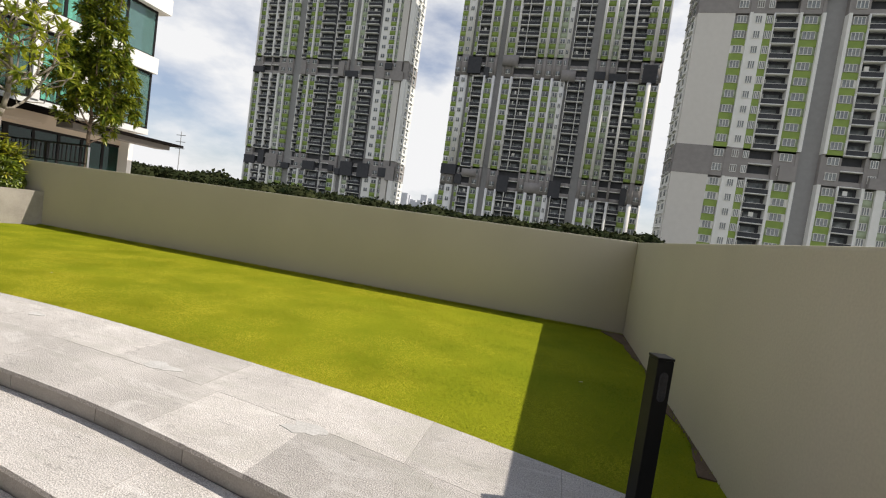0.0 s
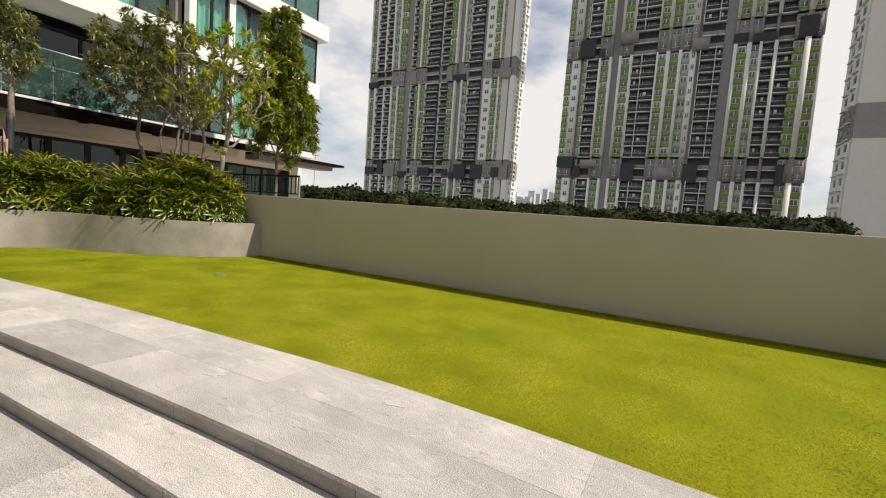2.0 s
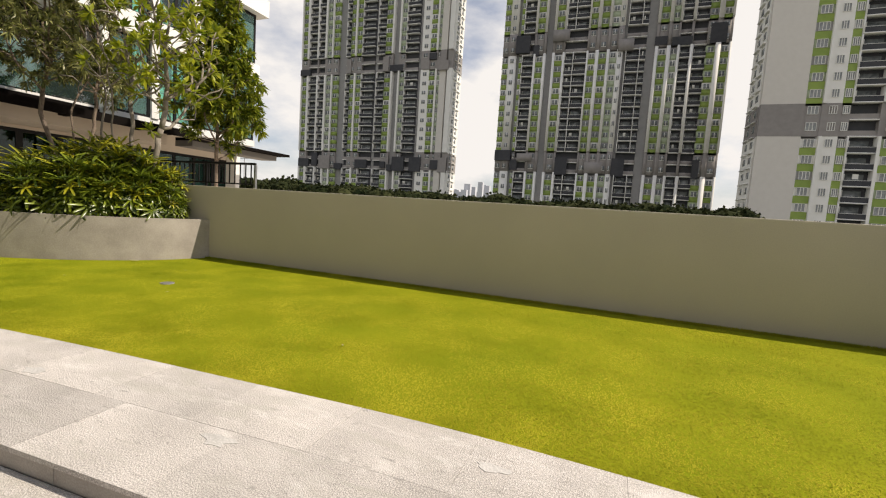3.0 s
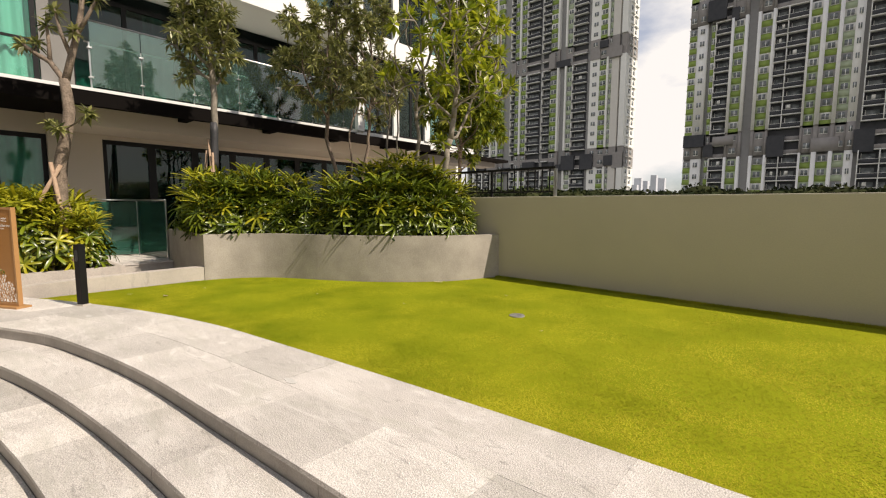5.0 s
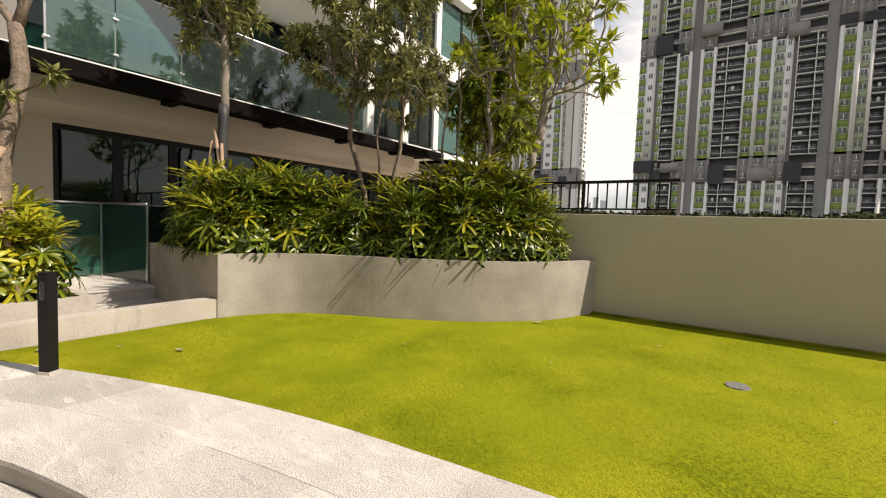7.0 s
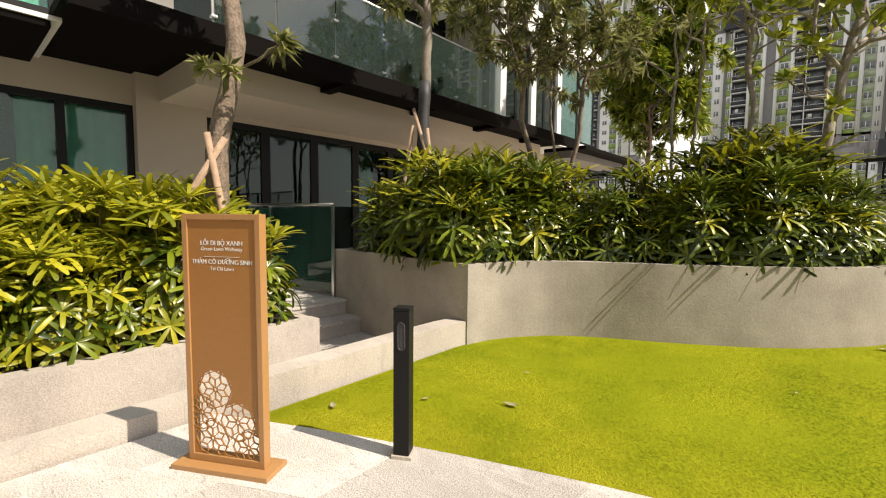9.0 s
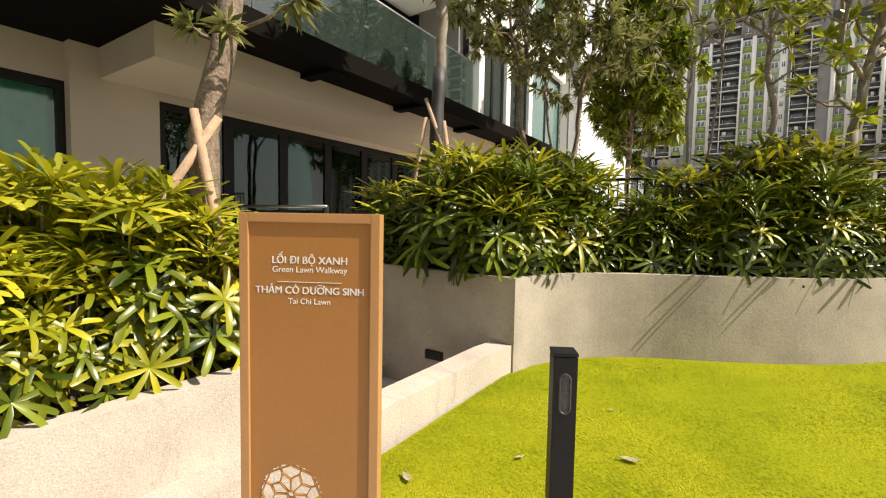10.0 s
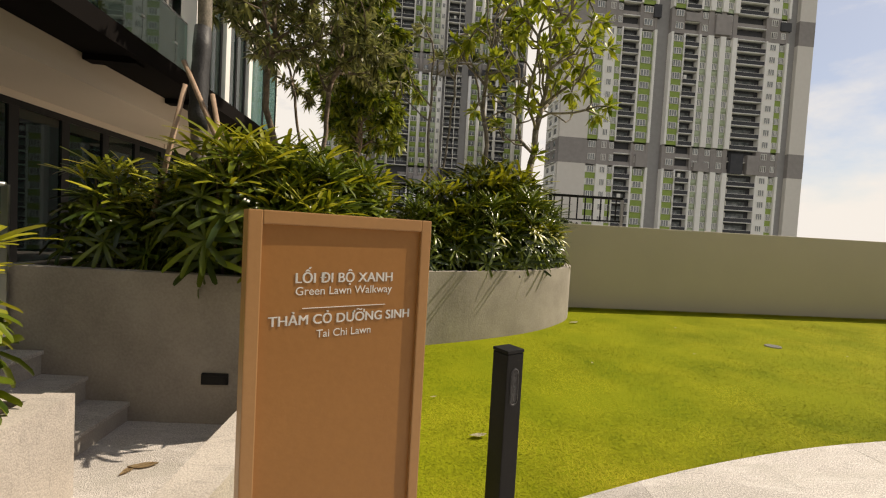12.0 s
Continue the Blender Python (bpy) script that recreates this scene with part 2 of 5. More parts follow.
M_LEAF1 = leaf_material("grey_green_leaf", (0.055, 0.075, 0.022), (0.36, 0.36, 0.12), 0.36, 0.34)
M_LEAF2 = leaf_material("bright_leaf", (0.11, 0.17, 0.010), (0.44, 0.46, 0.035), 0.38, 0.45)
M_LEAF3 = leaf_material("mango_leaf", (0.035, 0.085, 0.009), (0.33, 0.36, 0.03), 0.4, 0.38)
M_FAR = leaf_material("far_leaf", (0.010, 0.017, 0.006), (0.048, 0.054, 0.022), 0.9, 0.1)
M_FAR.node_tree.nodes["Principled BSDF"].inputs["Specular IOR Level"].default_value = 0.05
M_CURTAIN = material("teal_curtain", (0.42, 0.72, 0.64), (0.30, 0.58, 0.52), 0.8, 6, 60, 0.8, 0.1)
# near-black: the dimness indoors is put into the colour of the rooms
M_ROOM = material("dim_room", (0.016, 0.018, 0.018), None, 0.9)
M_GLASS = glass_material("green_glass", (0.60, 0.86, 0.79), 0.10)
M_DOORGLASS = glass_material("door_glass", (0.10, 0.36, 0.30), 0.06, 0.02, 1.55)
M_RAILGLASS = glass_material("rail_glass", (0.50, 0.78, 0.70), 0.13, 0.02, 2.1)
M_TEALGLASS = glass_material("teal_glass", (0.50, 0.95, 0.90), 0.5, 0.03, 1.7)
M_PORCHGLASS = glass_material("porch_glass", (0.22, 0.60, 0.48), 0.24)
M_DRY = material("dry_leaf", (0.45, 0.34, 0.19), (0.30, 0.2, 0.1), 0.8, 20, 120, 0.8, 0.3)
M_PALELEAF = material("pale_fallen_leaf", (0.62, 0.58, 0.42), (0.45, 0.4, 0.25), 0.7, 20, 120, 0.8, 0.2)
M_DRAIN = material("drain_metal", (0.24, 0.235, 0.22), (0.36, 0.35, 0.33), 0.6, 30, 200, 0.8, 0.3)
T_WHITE = material("tower_white", (0.88, 0.87, 0.83), (0.78, 0.77, 0.73), 0.95, 0.05, 1.0, 0.5, 0, spec=0.1)
T_PANEL = material("tower_panel", (0.72, 0.69, 0.64), (0.64, 0.61, 0.56), 0.95, 0.05, 1.0, 0.5, 0, spec=0.1)
T_GREY = material("tower_grey", (0.36, 0.355, 0.35), (0.28, 0.275, 0.27), 0.9, 0.05, 1.0, 0.5, 0, spec=0.2)
T_BAND = material("tower_band", (0.36, 0.335, 0.32), (0.25, 0.235, 0.225), 0.9, 0.05, 1.0, 0.5, 0, spec=0.2)
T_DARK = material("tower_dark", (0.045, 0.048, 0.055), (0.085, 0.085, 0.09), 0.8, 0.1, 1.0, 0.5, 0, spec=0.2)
T_GREEN = material("tower_green", (0.33, 0.43, 0.11), (0.22, 0.31, 0.09), 0.9, 0.08, 1.0, 0.6, 0, spec=0.2)
T_PALEGREEN = material("tower_pale_green", (0.50, 0.57, 0.40), (0.37, 0.44, 0.29), 0.8, 0.08, 1.0, 0.6, 0)
T_GLASS = material("tower_glass", (0.10, 0.115, 0.12), (0.26, 0.28, 0.28), 0.12, 0.35, 1.5, 1.0, 0, spec=0.8)
# pale blue-grey: the haze of distance is put into the colour
T_CITY = material("far_city", (0.62, 0.63, 0.66), (0.5, 0.52, 0.57), 0.9, 0.02, 0.2, 0.6, 0)


# ---------- builders ----------
def bm_box(bm, x0, x1, y0, y1, z0, z1):
    v = [bm.verts.new(c) for c in ((x0, y0, z0), (x1, y0, z0), (x1, y1, z0), (x0, y1, z0), (x0, y0, z1), (x1, y0, z1), (x1, y1, z1), (x0, y1, z1))]
    for f in ((3, 2, 1, 0), (4, 5, 6, 7), (0, 1, 5, 4), (1, 2, 6, 5), (2, 3, 7, 6), (3, 0, 4, 7)):
        bm.faces.new([v[i] for i in f])
    return v


def prism(bm, ring, z0, z1):
    """A closed prism over a ring of (x, y), counter-clockwise; z0 and z1 may be lists."""
    n = len(ring)
    lo = z0 if isinstance(z0, (list, tuple)) else [z0] * n
    hi = z1 if isinstance(z1, (list, tuple)) else [z1] * n
    a = [bm.verts.new((x, y, z)) for (x, y), z in zip(ring, lo)]
    b = [bm.verts.new((x, y, z)) for (x, y), z in zip(ring, hi)]
    bm.faces.new(b)
    bm.faces.new(a[::-1])
    for i in range(n):
        j = (i + 1) % n
        bm.faces.new((a[i], a[j], b[j], b[i]))


def tube(bm, pts, radii, sides=8):
    """A tapered tube along points."""
    pts = [Vector(p) for p in pts]
    rings = []
    side = Vector((1, 0, 0))
    for i, p in enumerate(pts):
        d = (pts[min(i + 1, len(pts) - 1)] - pts[max(i - 1, 0)]).normalized()
        u = side - d * side.dot(d)
        u = u.normalized() if u.length > 1e-3 else d.orthogonal().normalized()
        w = d.cross(u)
        rings.append([bm.verts.new(p + (u * math.cos(a) + w * math.sin(a)) * radii[i]) for a in (2 * math.pi * k / sides for k in range(sides))])
        side = u
    for r, s in zip(rings, rings[1:]):
        for k in range(sides):
            bm.faces.new((r[k], r[(k + 1) % sides], s[(k + 1) % sides], s[k]))
    bm.faces.new(rings[0][::-1])
    bm.faces.new(rings[-1])


def grid_plate(bm, xs, zs, gaps, y0, y1):
    """One welded upright plate on a grid of lines, with some cells left open."""
    ids = {}

    def vert(i, k, y):
        if (i, k, y) not in ids:
            ids[i, k, y] = bm.verts.new((xs[i], y, zs[k]))
        return ids[i, k, y]
    nx, nk = len(xs) - 1, len(zs) - 1
    full = lambda i, k: 0 <= i < nx and 0 <= k < nk and (i, k) not in gaps
    for i in range(nx):
        for k in range(nk):
            if not full(i, k):
                continue
            bm.faces.new((vert(i, k, y0), vert(i + 1, k, y0), vert(i + 1, k + 1, y0), vert(i, k + 1, y0)))
            bm.faces.new((vert(i, k + 1, y1), vert(i + 1, k + 1, y1), vert(i + 1, k, y1), vert(i, k, y1)))
            for (di, dk), (a, b) in (((-1, 0), ((i, k + 1), (i, k))), ((1, 0), ((i + 1, k), (i + 1, k + 1))), ((0, -1), ((i, k), (i + 1, k))), ((0, 1), ((i + 1, k + 1), (i, k + 1)))):
                if not full(i + di, k + dk):
                    bm.faces.new((vert(*a, y1), vert(*b, y1), vert(*b, y0), vert(*a, y0)))


def to_mesh(name, bm, mat, bevel=0.0, smooth=False):
    if bevel:
        bmesh.ops.bevel(bm, geom=bm.edges[:], offset=bevel, segments=2, affect="EDGES", profile=0.7)
    me = bpy.data.meshes.new(name)
    bm.to_mesh(me)
    bm.free()
    me.materials.append(mat)
    if smooth:
        me.polygons.foreach_set("use_smooth", [True] * len(me.polygons))
    return me


def part(name, bm, mat, parent=None, label="", bevel=0.0, smooth=False):
    ob = new(name, to_mesh(name, bm, mat, bevel, smooth))
    if parent:
        ob.parent = parent
    if label:
        ob["label"] = label
    return ob


def raw_part(name, verts, faces, mat, parent=None, kind="", smooth=False):
    """A mesh from computed arrays: all faces have the same number of corners."""
    me = bpy.data.meshes.new(name)
    verts, faces = np.asarray(verts, np.float32), np.asarray(faces, np.int32)
    me.vertices.add(len(verts))
    me.vertices.foreach_set("co", verts.ravel())
    k = faces.shape[1]
    me.loops.add(faces.size)
    me.loops.foreach_set("vertex_index", faces.ravel())
    me.polygons.add(len(faces))
    me.polygons.foreach_set("loop_start", np.arange(0, faces.size, k, dtype=np.int32))
    me.update(calc_edges=True)
    me.materials.append(mat)
    if smooth:
        me.polygons.foreach_set("use_smooth", [True] * len(me.polygons))
    ob = new(name, me)
    if parent:
        ob.parent = parent
    if kind:
        ob["kind"] = kind
    return ob


def thing(name, label, category, group="", at=(0, 0, 0), turn=0.0):
    ob = new(name)
    ob.matrix_basis = pose(*at, 0, 0, turn)
    return tagged(ob, label, category, group)


def box_part(name, c, mat, parent=None, label="", bevel=0.0):
    bm = bmesh.new()
    bm_box(bm, *c)
    return part(name, bm, mat, parent, label, bevel)


def structure(name, bm, mat, label="", category="", bevel=0.0):
    return tagged(part(name, bm, mat, None, "", bevel), label, category, "", "structure")


def spline(knots):
    """A smooth curve y(x) through knots."""
    xs, ys = [k[0] for k in knots], [k[1] for k in knots]
    slopes = np.gradient(ys, xs)

    def at(x):
        x = min(max(x, xs[0]), xs[-1])
        i = min(max(int(np.searchsorted(xs, x)) - 1, 0), len(xs) - 2)
        h = xs[i + 1] - xs[i]
        s = (x - xs[i]) / h
        return ((2 * s ** 3 - 3 * s ** 2 + 1) * ys[i] + (s ** 3 - 2 * s ** 2 + s) * h * slopes[i]
                + (3 * s ** 2 - 2 * s ** 3) * ys[i + 1] + (s ** 3 - s ** 2) * h * slopes[i + 1])
    return at


# the curves of the terrace: lawn edge and the noses of the three steps
EDGE = spline([(-9.2, 0.72), (-8.2, 1.20), (-7.3, 1.57), (-6.2, 1.94), (-5.2, 2.18), (-4.0, 2.34), (-2.5, 2.51), (-1.0, 2.65), (1.0, 2.78), (3.5, 2.88), (5.6, 2.76), (7.5, 2.58), (9.3, 2.22), (10.1, 2.03)])
NOSE1 = spline([(-9.6, -1.3), (-8.75, -0.62), (-7.9, -0.09), (-6.95, 0.39), (-6.2, 0.70), (-5.4, 0.89), (-4.2, 1.10), (-2.6, 1.24), (-0.5, 1.38), (1.5, 1.49), (3.5, 1.56), (5.7, 1.49), (7.5, 1.25), (10.1, 0.75)])
NOSE2 = spline([(-9.6, -2.1), (-8.2, -0.84), (-6.97, -0.14), (-5.74, 0.29), (-4.45, 0.57), (-3.0, 0.77), (-1.0, 0.90), (0.84, 0.97), (2.6, 1.04), (4.5, 1.04), (6.0, 0.93), (7.5, 0.74), (10.1, 0.25)])
NOSE3 = spline([(-9.6, -2.78), (-8.0, -1.31), (-6.8, -0.6), (-5.5, -0.08), (-4.0, 0.22), (-2.5, 0.38), (0.0, 0.50), (2.6, 0.57), (4.5, 0.57), (6.0, 0.46), (7.5, 0.26), (10.1, -0.25)])
RISE = 0.14
WALL_Y, WALL_X, WALL_TOP = 7.85, 10.0, 1.695
xs_line = [-9.1 + 0.4 * i for i in range(49)]

# ---------- ground far below, lawn and terrace base ----------
bm = bmesh.new()
s = 3000
bm.faces.new([bm.verts.new(c) for c in ((-s, -s, -14), (s, -s, -14), (s, s, -14), (-s, s, -14))])
M_GROUND = material("ground_green", (0.07, 0.09, 0.05), (0.10, 0.10, 0.08), 0.95, 0.02, 0.3, 0.8, 0)
structure("ground", bm, M_GROUND, "ground far below the terrace with greenery", "ground")

bm = bmesh.new()
bm_box(bm, -40, 30, -14, 30, -14.0, -1.4)
structure("podium", bm, M_FACADE, "podium block that carries the terrace", "podium")

# lawn with gentle unevenness
bm = bmesh.new()
rows = []
NX, NY = 96, 26
for i in range(NX + 1):
    x = -8.92 + (WALL_X + 8.92) * i / NX
    y0 = EDGE(x)
    rows.append([bm.verts.new((x, y0 + (WALL_Y + 0.02 - y0) * j / NY, -0.015 if j == 0 else -0.016 + 0.003 * noise.noise((x * 0.9, j * 0.3, 3.1)))) for j in range(NY + 1)])
for a, b in zip(rows, rows[1:]):
    for j in range(NY):
        bm.faces.new((a[j], b[j], b[j + 1], a[j + 1]))
lawn = structure("lawn", bm, M_TURF, "sunlit yellow-green mown lawn", "lawn")


def strip(bm, f_out, f_in, z0, z1, x0, x1, step=0.3):
    """A solid between two curves."""
    n = max(2, int((x1 - x0) / step))
    xs = [x0 + (x1 - x0) * i / n for i in range(n + 1)]
    ring = [(x, f_in(x)) for x in xs] + [(x, f_out(x)) for x in reversed(xs)]
    lo = [bm.verts.new((x, y, z0)) for x, y in ring]
    hi = [bm.verts.new((x, y, z1)) for x, y in ring]
    m = len(ring)
    for i in range(n):
        j = m - 1 - i
        bm.faces.new((hi[i], hi[i + 1], hi[j - 1], hi[j]))
        bm.faces.new((lo[j], lo[j - 1], lo[i + 1], lo[i]))
    for i in range(m):
        j = (i + 1) % m
        bm.faces.new((lo[i], lo[j], hi[j], hi[i]))


bm = bmesh.new()
strip(bm, lambda x: EDGE(x) + 0.0, lambda x: NOSE1(x) + 0.05, -1.3, -0.03, -9.12, WALL_X)
terrace = structure("terrace", bm, M_JOINT, "light grey granite terrace curving along the lawn", "terrace")
bm = bmesh.new()
strip(bm, lambda x: NOSE1(x) + 0.05, lambda x: NOSE2(x) + 0.05, -1.3, -RISE - 0.03, -9.12, WALL_X)
step_a = structure("step_upper", bm, M_JOINT, "curved granite step below the terrace", "step")
bm = bmesh.new()
strip(bm, lambda x: NOSE2(x) + 0.05, lambda x: NOSE3(x) + 0.05, -1.3, -2 * RISE - 0.03, -9.12, WALL_X)
step_b = structure("step_middle", bm, M_JOINT, "second curved granite step", "step")
bm = bmesh.new()
strip(bm, lambda x: NOSE3(x) + 0.05, lambda x: -7.0, -1.3, -3 * RISE - 0.03, -9.12, WALL_X)
step_c = structure("pavement", bm, M_JOINT, "lower granite pavement at the foot of the steps", "pavement")

# ---------- walls ----------
bm = bmesh.new()
bm_box(bm, -13.0, WALL_X, WALL_Y, WALL_Y + 0.25, -1.3, WALL_TOP)
structure("wall_long", bm, M_WALL, "plain beige painted parapet wall", "wall", 0.022)
bm = bmesh.new()
bm_box(bm, WALL_X, WALL_X + 0.25, -7.0, WALL_Y + 0.25, -1.3, WALL_TOP)
structure("wall_side", bm, M_WALL, "plain beige painted parapet wall meeting the long one", "wall", 0.022)

bm = bmesh.new()
bm_box(bm, -15.4, WALL_X + 0.25, -7.35, -7.02, -1.3, 13.0)
structure("wall_south", bm, M_GREY, "plain grey house wall that closes the terrace", "wall")

# planter with a curved front
FRONT = [(-8.88, 3.36), (-8.80, 3.70), (-8.60, 4.08), (-8.27, 4.45), (-7.85, 4.72), (-7.36, 4.95), (-6.9, 5.20), (-6.45, 5.48), (-6.05, 5.80), (-5.70, 6.16), (-5.38, 6.56), (-5.15, 7.0), (-5.0, 7.49), (-4.90, 7.85)]
XF = spline(sorted((b, a) for a, b in FRONT))
FRONT = [(XF(3.36 + 4.49 * i / 96), 3.36 + 4.49 * i / 96) for i in range(97)]
BACKY = [(-11.75, 7.85), (-11.75, 3.56)]


def inset(ring, d):
    out = []
    n = len(ring)
    for i in range(n):
        a, b, c = Vector(ring[i - 1]), Vector(ring[i]), Vector(ring[(i + 1) % n])
        n1 = Vector((-(b - a).y, (b - a).x)).normalized()
        n2 = Vector((-(c - b).y, (c - b).x)).normalized()
        m = (n1 + n2)
        m = m / max(m.length_squared, 0.2) * 2
        out.append(tuple(b + m * d))
    return out


ring = FRONT + BACKY
inner = inset(ring, 0.13)
bm = bmesh.new()
n = len(ring)
v = [[bm.verts.new((x, y, z)) for x, y in r] for r, z in ((ring, -0.6), (ring, 0.9), (inner, 0.9), (inner, 0.7))]
for i in range(n):
    j = (i + 1) % n
    for a, b in zip(v, v[1:]):
        bm.faces.new((a[i], a[j], b[j], b[i]))
structure("planter_wall", bm, M_PLANTER, "rendered raised planter with a curved front", "planter")
bm = bmesh.new()
bm.faces.new([bm.verts.new((x, y, 0.82)) for x, y in inset(ring, 0.12)])
structure("planter_soil", bm, M_SOIL, "dark soil in the planter", "soil")
# recessed step light
lamp = thing("step_light", "small dark recessed step light in the planter wall", "light")
box_part("housing", (-9.95, -9.72, 3.40, 3.455, -0.08, 0.02), M_BLACK, lamp, "", 0.006)
box_part("lens", (-9.93, -9.74, 3.393, 3.402, -0.06, 0.0), M_BLACK, lamp)

# sunken walk, kerb, bed wall, stairs
SUNK = -0.45
bm = bmesh.new()
bm_box(bm, -10.32, -9.1, -7.0, 3.45, -1.3, SUNK)
bm_box(bm, -12.0, -10.32, 2.30, 3.6, -1.3, SUNK)
structure("walk_floor", bm, M_GRANITE, "granite floor of the sunken walk", "floor")
KERB = [(-9.16, -7.0, 0.12), (-9.16, -0.2, 0.12), (-9.17, 0.55, 0.13), (-9.08, 0.95, 0.19), (-8.99, 1.4, 0.22), (-8.95, 2.2, 0.24), (-8.93, 3.1, 0.25), (-8.9, 3.36, 0.25)]
bm = bmesh.new()
for (xa, ya, za), (xb, yb, zb) in zip(KERB, KERB[1:]):
    prism(bm, [(xa - 0.24, ya), (xa, ya), (xb, yb), (xb - 0.24, yb)], -1.0, [za, za, zb, zb])
bmesh.ops.remove_doubles(bm, verts=bm.verts[:], dist=0.001)
structure("kerb", bm, M_PEBBLE, "pebble-washed kerb between lawn and sunken walk", "kerb")
bm = bmesh.new()
bm_box(bm, -10.46, -10.28, -7.0, 2.36, -1.0, 0.235)
bm_box(bm, -12.0, -10.46, 2.24, 2.36, -1.0, 0.225)
structure("bed_wall", bm, M_PEBBLE, "low pebble-washed retaining wall of the plant bed", "wall")
bm = bmesh.new()
bm_box(bm, -13.4, -10.46, -7.0, 2.24, -1.0, 0.19)
structure("bed_soil", bm, M_SOIL, "dark soil of the plant bed", "soil")
stairs = tagged(new("stairs"), "short flight of granite stairs up to the house", "stairs", "", "structure")
for k, (x, z) in enumerate(((-10.60, -0.275), (-10.97, -0.06), (-11.36, 0.155))):
    bm = bmesh.new()
    bm_box(bm, x - 0.42, x + 0.02, 2.37, 3.54, z - 0.035, z)
    part("tread", bm, M_GRANITE, stairs, "", 0.006)
    bm = bmesh.new()
    bm_box(bm, x - 0.40, x, 2.365, 3.545, z - 0.24, z - 0.037)
    part("riser", bm, M_RISER, stairs)
bm = bmesh.new()
bm_box(bm, -15.6, -11.76, 2.365, 14.0, -1.0, 0.152)
bm_box(bm, -15.6, -13.4, -7.0, 2.365, -1.0, 0.152)
structure("porch_floor", bm, M_GRANITE, "granite floor of the porch", "floor")

# ---------- house ----------
FAC = -15.0
Y0, Y1 = -7.0, 17.8
for nm, c, lb, ct in (("wall_pier", (FAC - 0.3, FAC, 1.85, 3.0, 0.1, 4.3), "beige rendered pier of the ground floor", "wall"),
                      ("wall_north", (FAC - 0.3, FAC, 12.6, 17.8, 3.3, 4.3), "beige wall over the northern doors", "wall"),
                      ("wall_head", (FAC - 0.45, FAC - 0.2, Y0, 1.85, 3.32, 4.3), "beige wall over the ground-floor windows", "wall"),
                      ("wall_lintel", (FAC - 0.3, FAC - 0.02, 3.0, 12.6, 3.3, 4.3), "beige wall over the glass doors", "wall"),
                      ("porch_beam", (FAC, -13.3, 2.2, 13.0, 3.42, 3.857), "beige rendered porch beam", "beam")):
    bm = bmesh.new()
    bm_box(bm, *c)
    structure(nm, bm, M_FACADE, lb, ct)
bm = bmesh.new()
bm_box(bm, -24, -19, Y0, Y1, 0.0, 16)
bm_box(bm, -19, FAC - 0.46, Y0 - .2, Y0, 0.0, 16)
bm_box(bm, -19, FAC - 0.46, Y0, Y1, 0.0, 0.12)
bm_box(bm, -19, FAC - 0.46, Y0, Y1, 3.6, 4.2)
structure("wall_rear", bm, M_ROOM, "rooms behind the glazing, coloured near-black for their dimness", "wall")


def glazing(name, x, y0, y1, z0, z1, n, label, curtains=0, mat=None, transom=0.0, stile=0.06):
    """A framed row of panes in the plane x, with curtains behind it if wanted."""
    w = tagged(new(name), label, "window", "", "structure")
    bm = bmesh.new()
    for a in ((y0, y1, z0, z0 + 0.09), (y0, y1, z1 - 0.12, z1), (y0, y0 + 0.10, z0 + 0.09, z1 - 0.12), (y1 - 0.10, y1, z0 + 0.09, z1 - 0.12)):
        bm_box(bm, x - 0.09, x, *a)
    part("window_frame", bm, M_BLACK, w)
    step = (y1 - y0) / n
    for i in range(n):
        a, b = y0 + i * step, y0 + (i + 1) * step
        if i:
            box_part("mullion", (x - 0.08, x - 0.003, a - stile, a + stile, z0 + 0.09, z1 - 0.12), M_BLACK, w)
        if transom:
            box_part("transom", (x - 0.07, x - 0.012, a + stile, b - stile, transom - 0.03, transom + 0.03), M_BLACK, w)
        p = box_part("pane", (x - 0.045, x - 0.035, a + 0.02, b - 0.02, z0 + 0.05, z1 - 0.06), mat or M_DOORGLASS, w)
        p.visible_shadow = False
    if curtains:
        m = int((y1 - y0) / 0.045)
        vs, fs = [], []
        for i in range(m + 1):
            y = y0 + (y1 - y0) * i / m
            xx = x - 0.28 + 0.05 * math.sin(i * 1.15 + 0.6 * math.sin(i * 0.21))
            vs += [(xx, y, z0), (xx, y, z1)]
        for i in range(m):
            if (i * 0.045 * step) % 2.4 < 2.4 * curtains:
                fs.append((2 * i, 2 * i + 2, 2 * i + 3, 2 * i + 1))
        raw_part("curtain", vs, fs, M_CURTAIN, w, "", True)
    return w


glazing("window_1", FAC - 0.2, Y0, 1.85, 0.13, 3.32, 9, "dark-framed ground-floor windows with teal curtains", 0.6, M_GLASS)
glazing("door_2", FAC - 0.05, 12.6, 17.8, 0.13, 3.3, 5, "dark-framed glass doors of the wing", 0)
glazing("door_1", FAC - 0.05, 3.0, 12.6, 0.13, 3.3, 8, "dark-framed glass sliding doors", 0, None, 0.0, 0.10)

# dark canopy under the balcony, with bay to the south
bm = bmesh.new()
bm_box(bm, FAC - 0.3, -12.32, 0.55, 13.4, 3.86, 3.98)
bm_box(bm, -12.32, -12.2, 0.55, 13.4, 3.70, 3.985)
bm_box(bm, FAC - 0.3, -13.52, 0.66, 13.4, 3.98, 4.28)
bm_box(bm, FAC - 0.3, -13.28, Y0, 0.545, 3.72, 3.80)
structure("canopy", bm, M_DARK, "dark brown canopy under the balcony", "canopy")
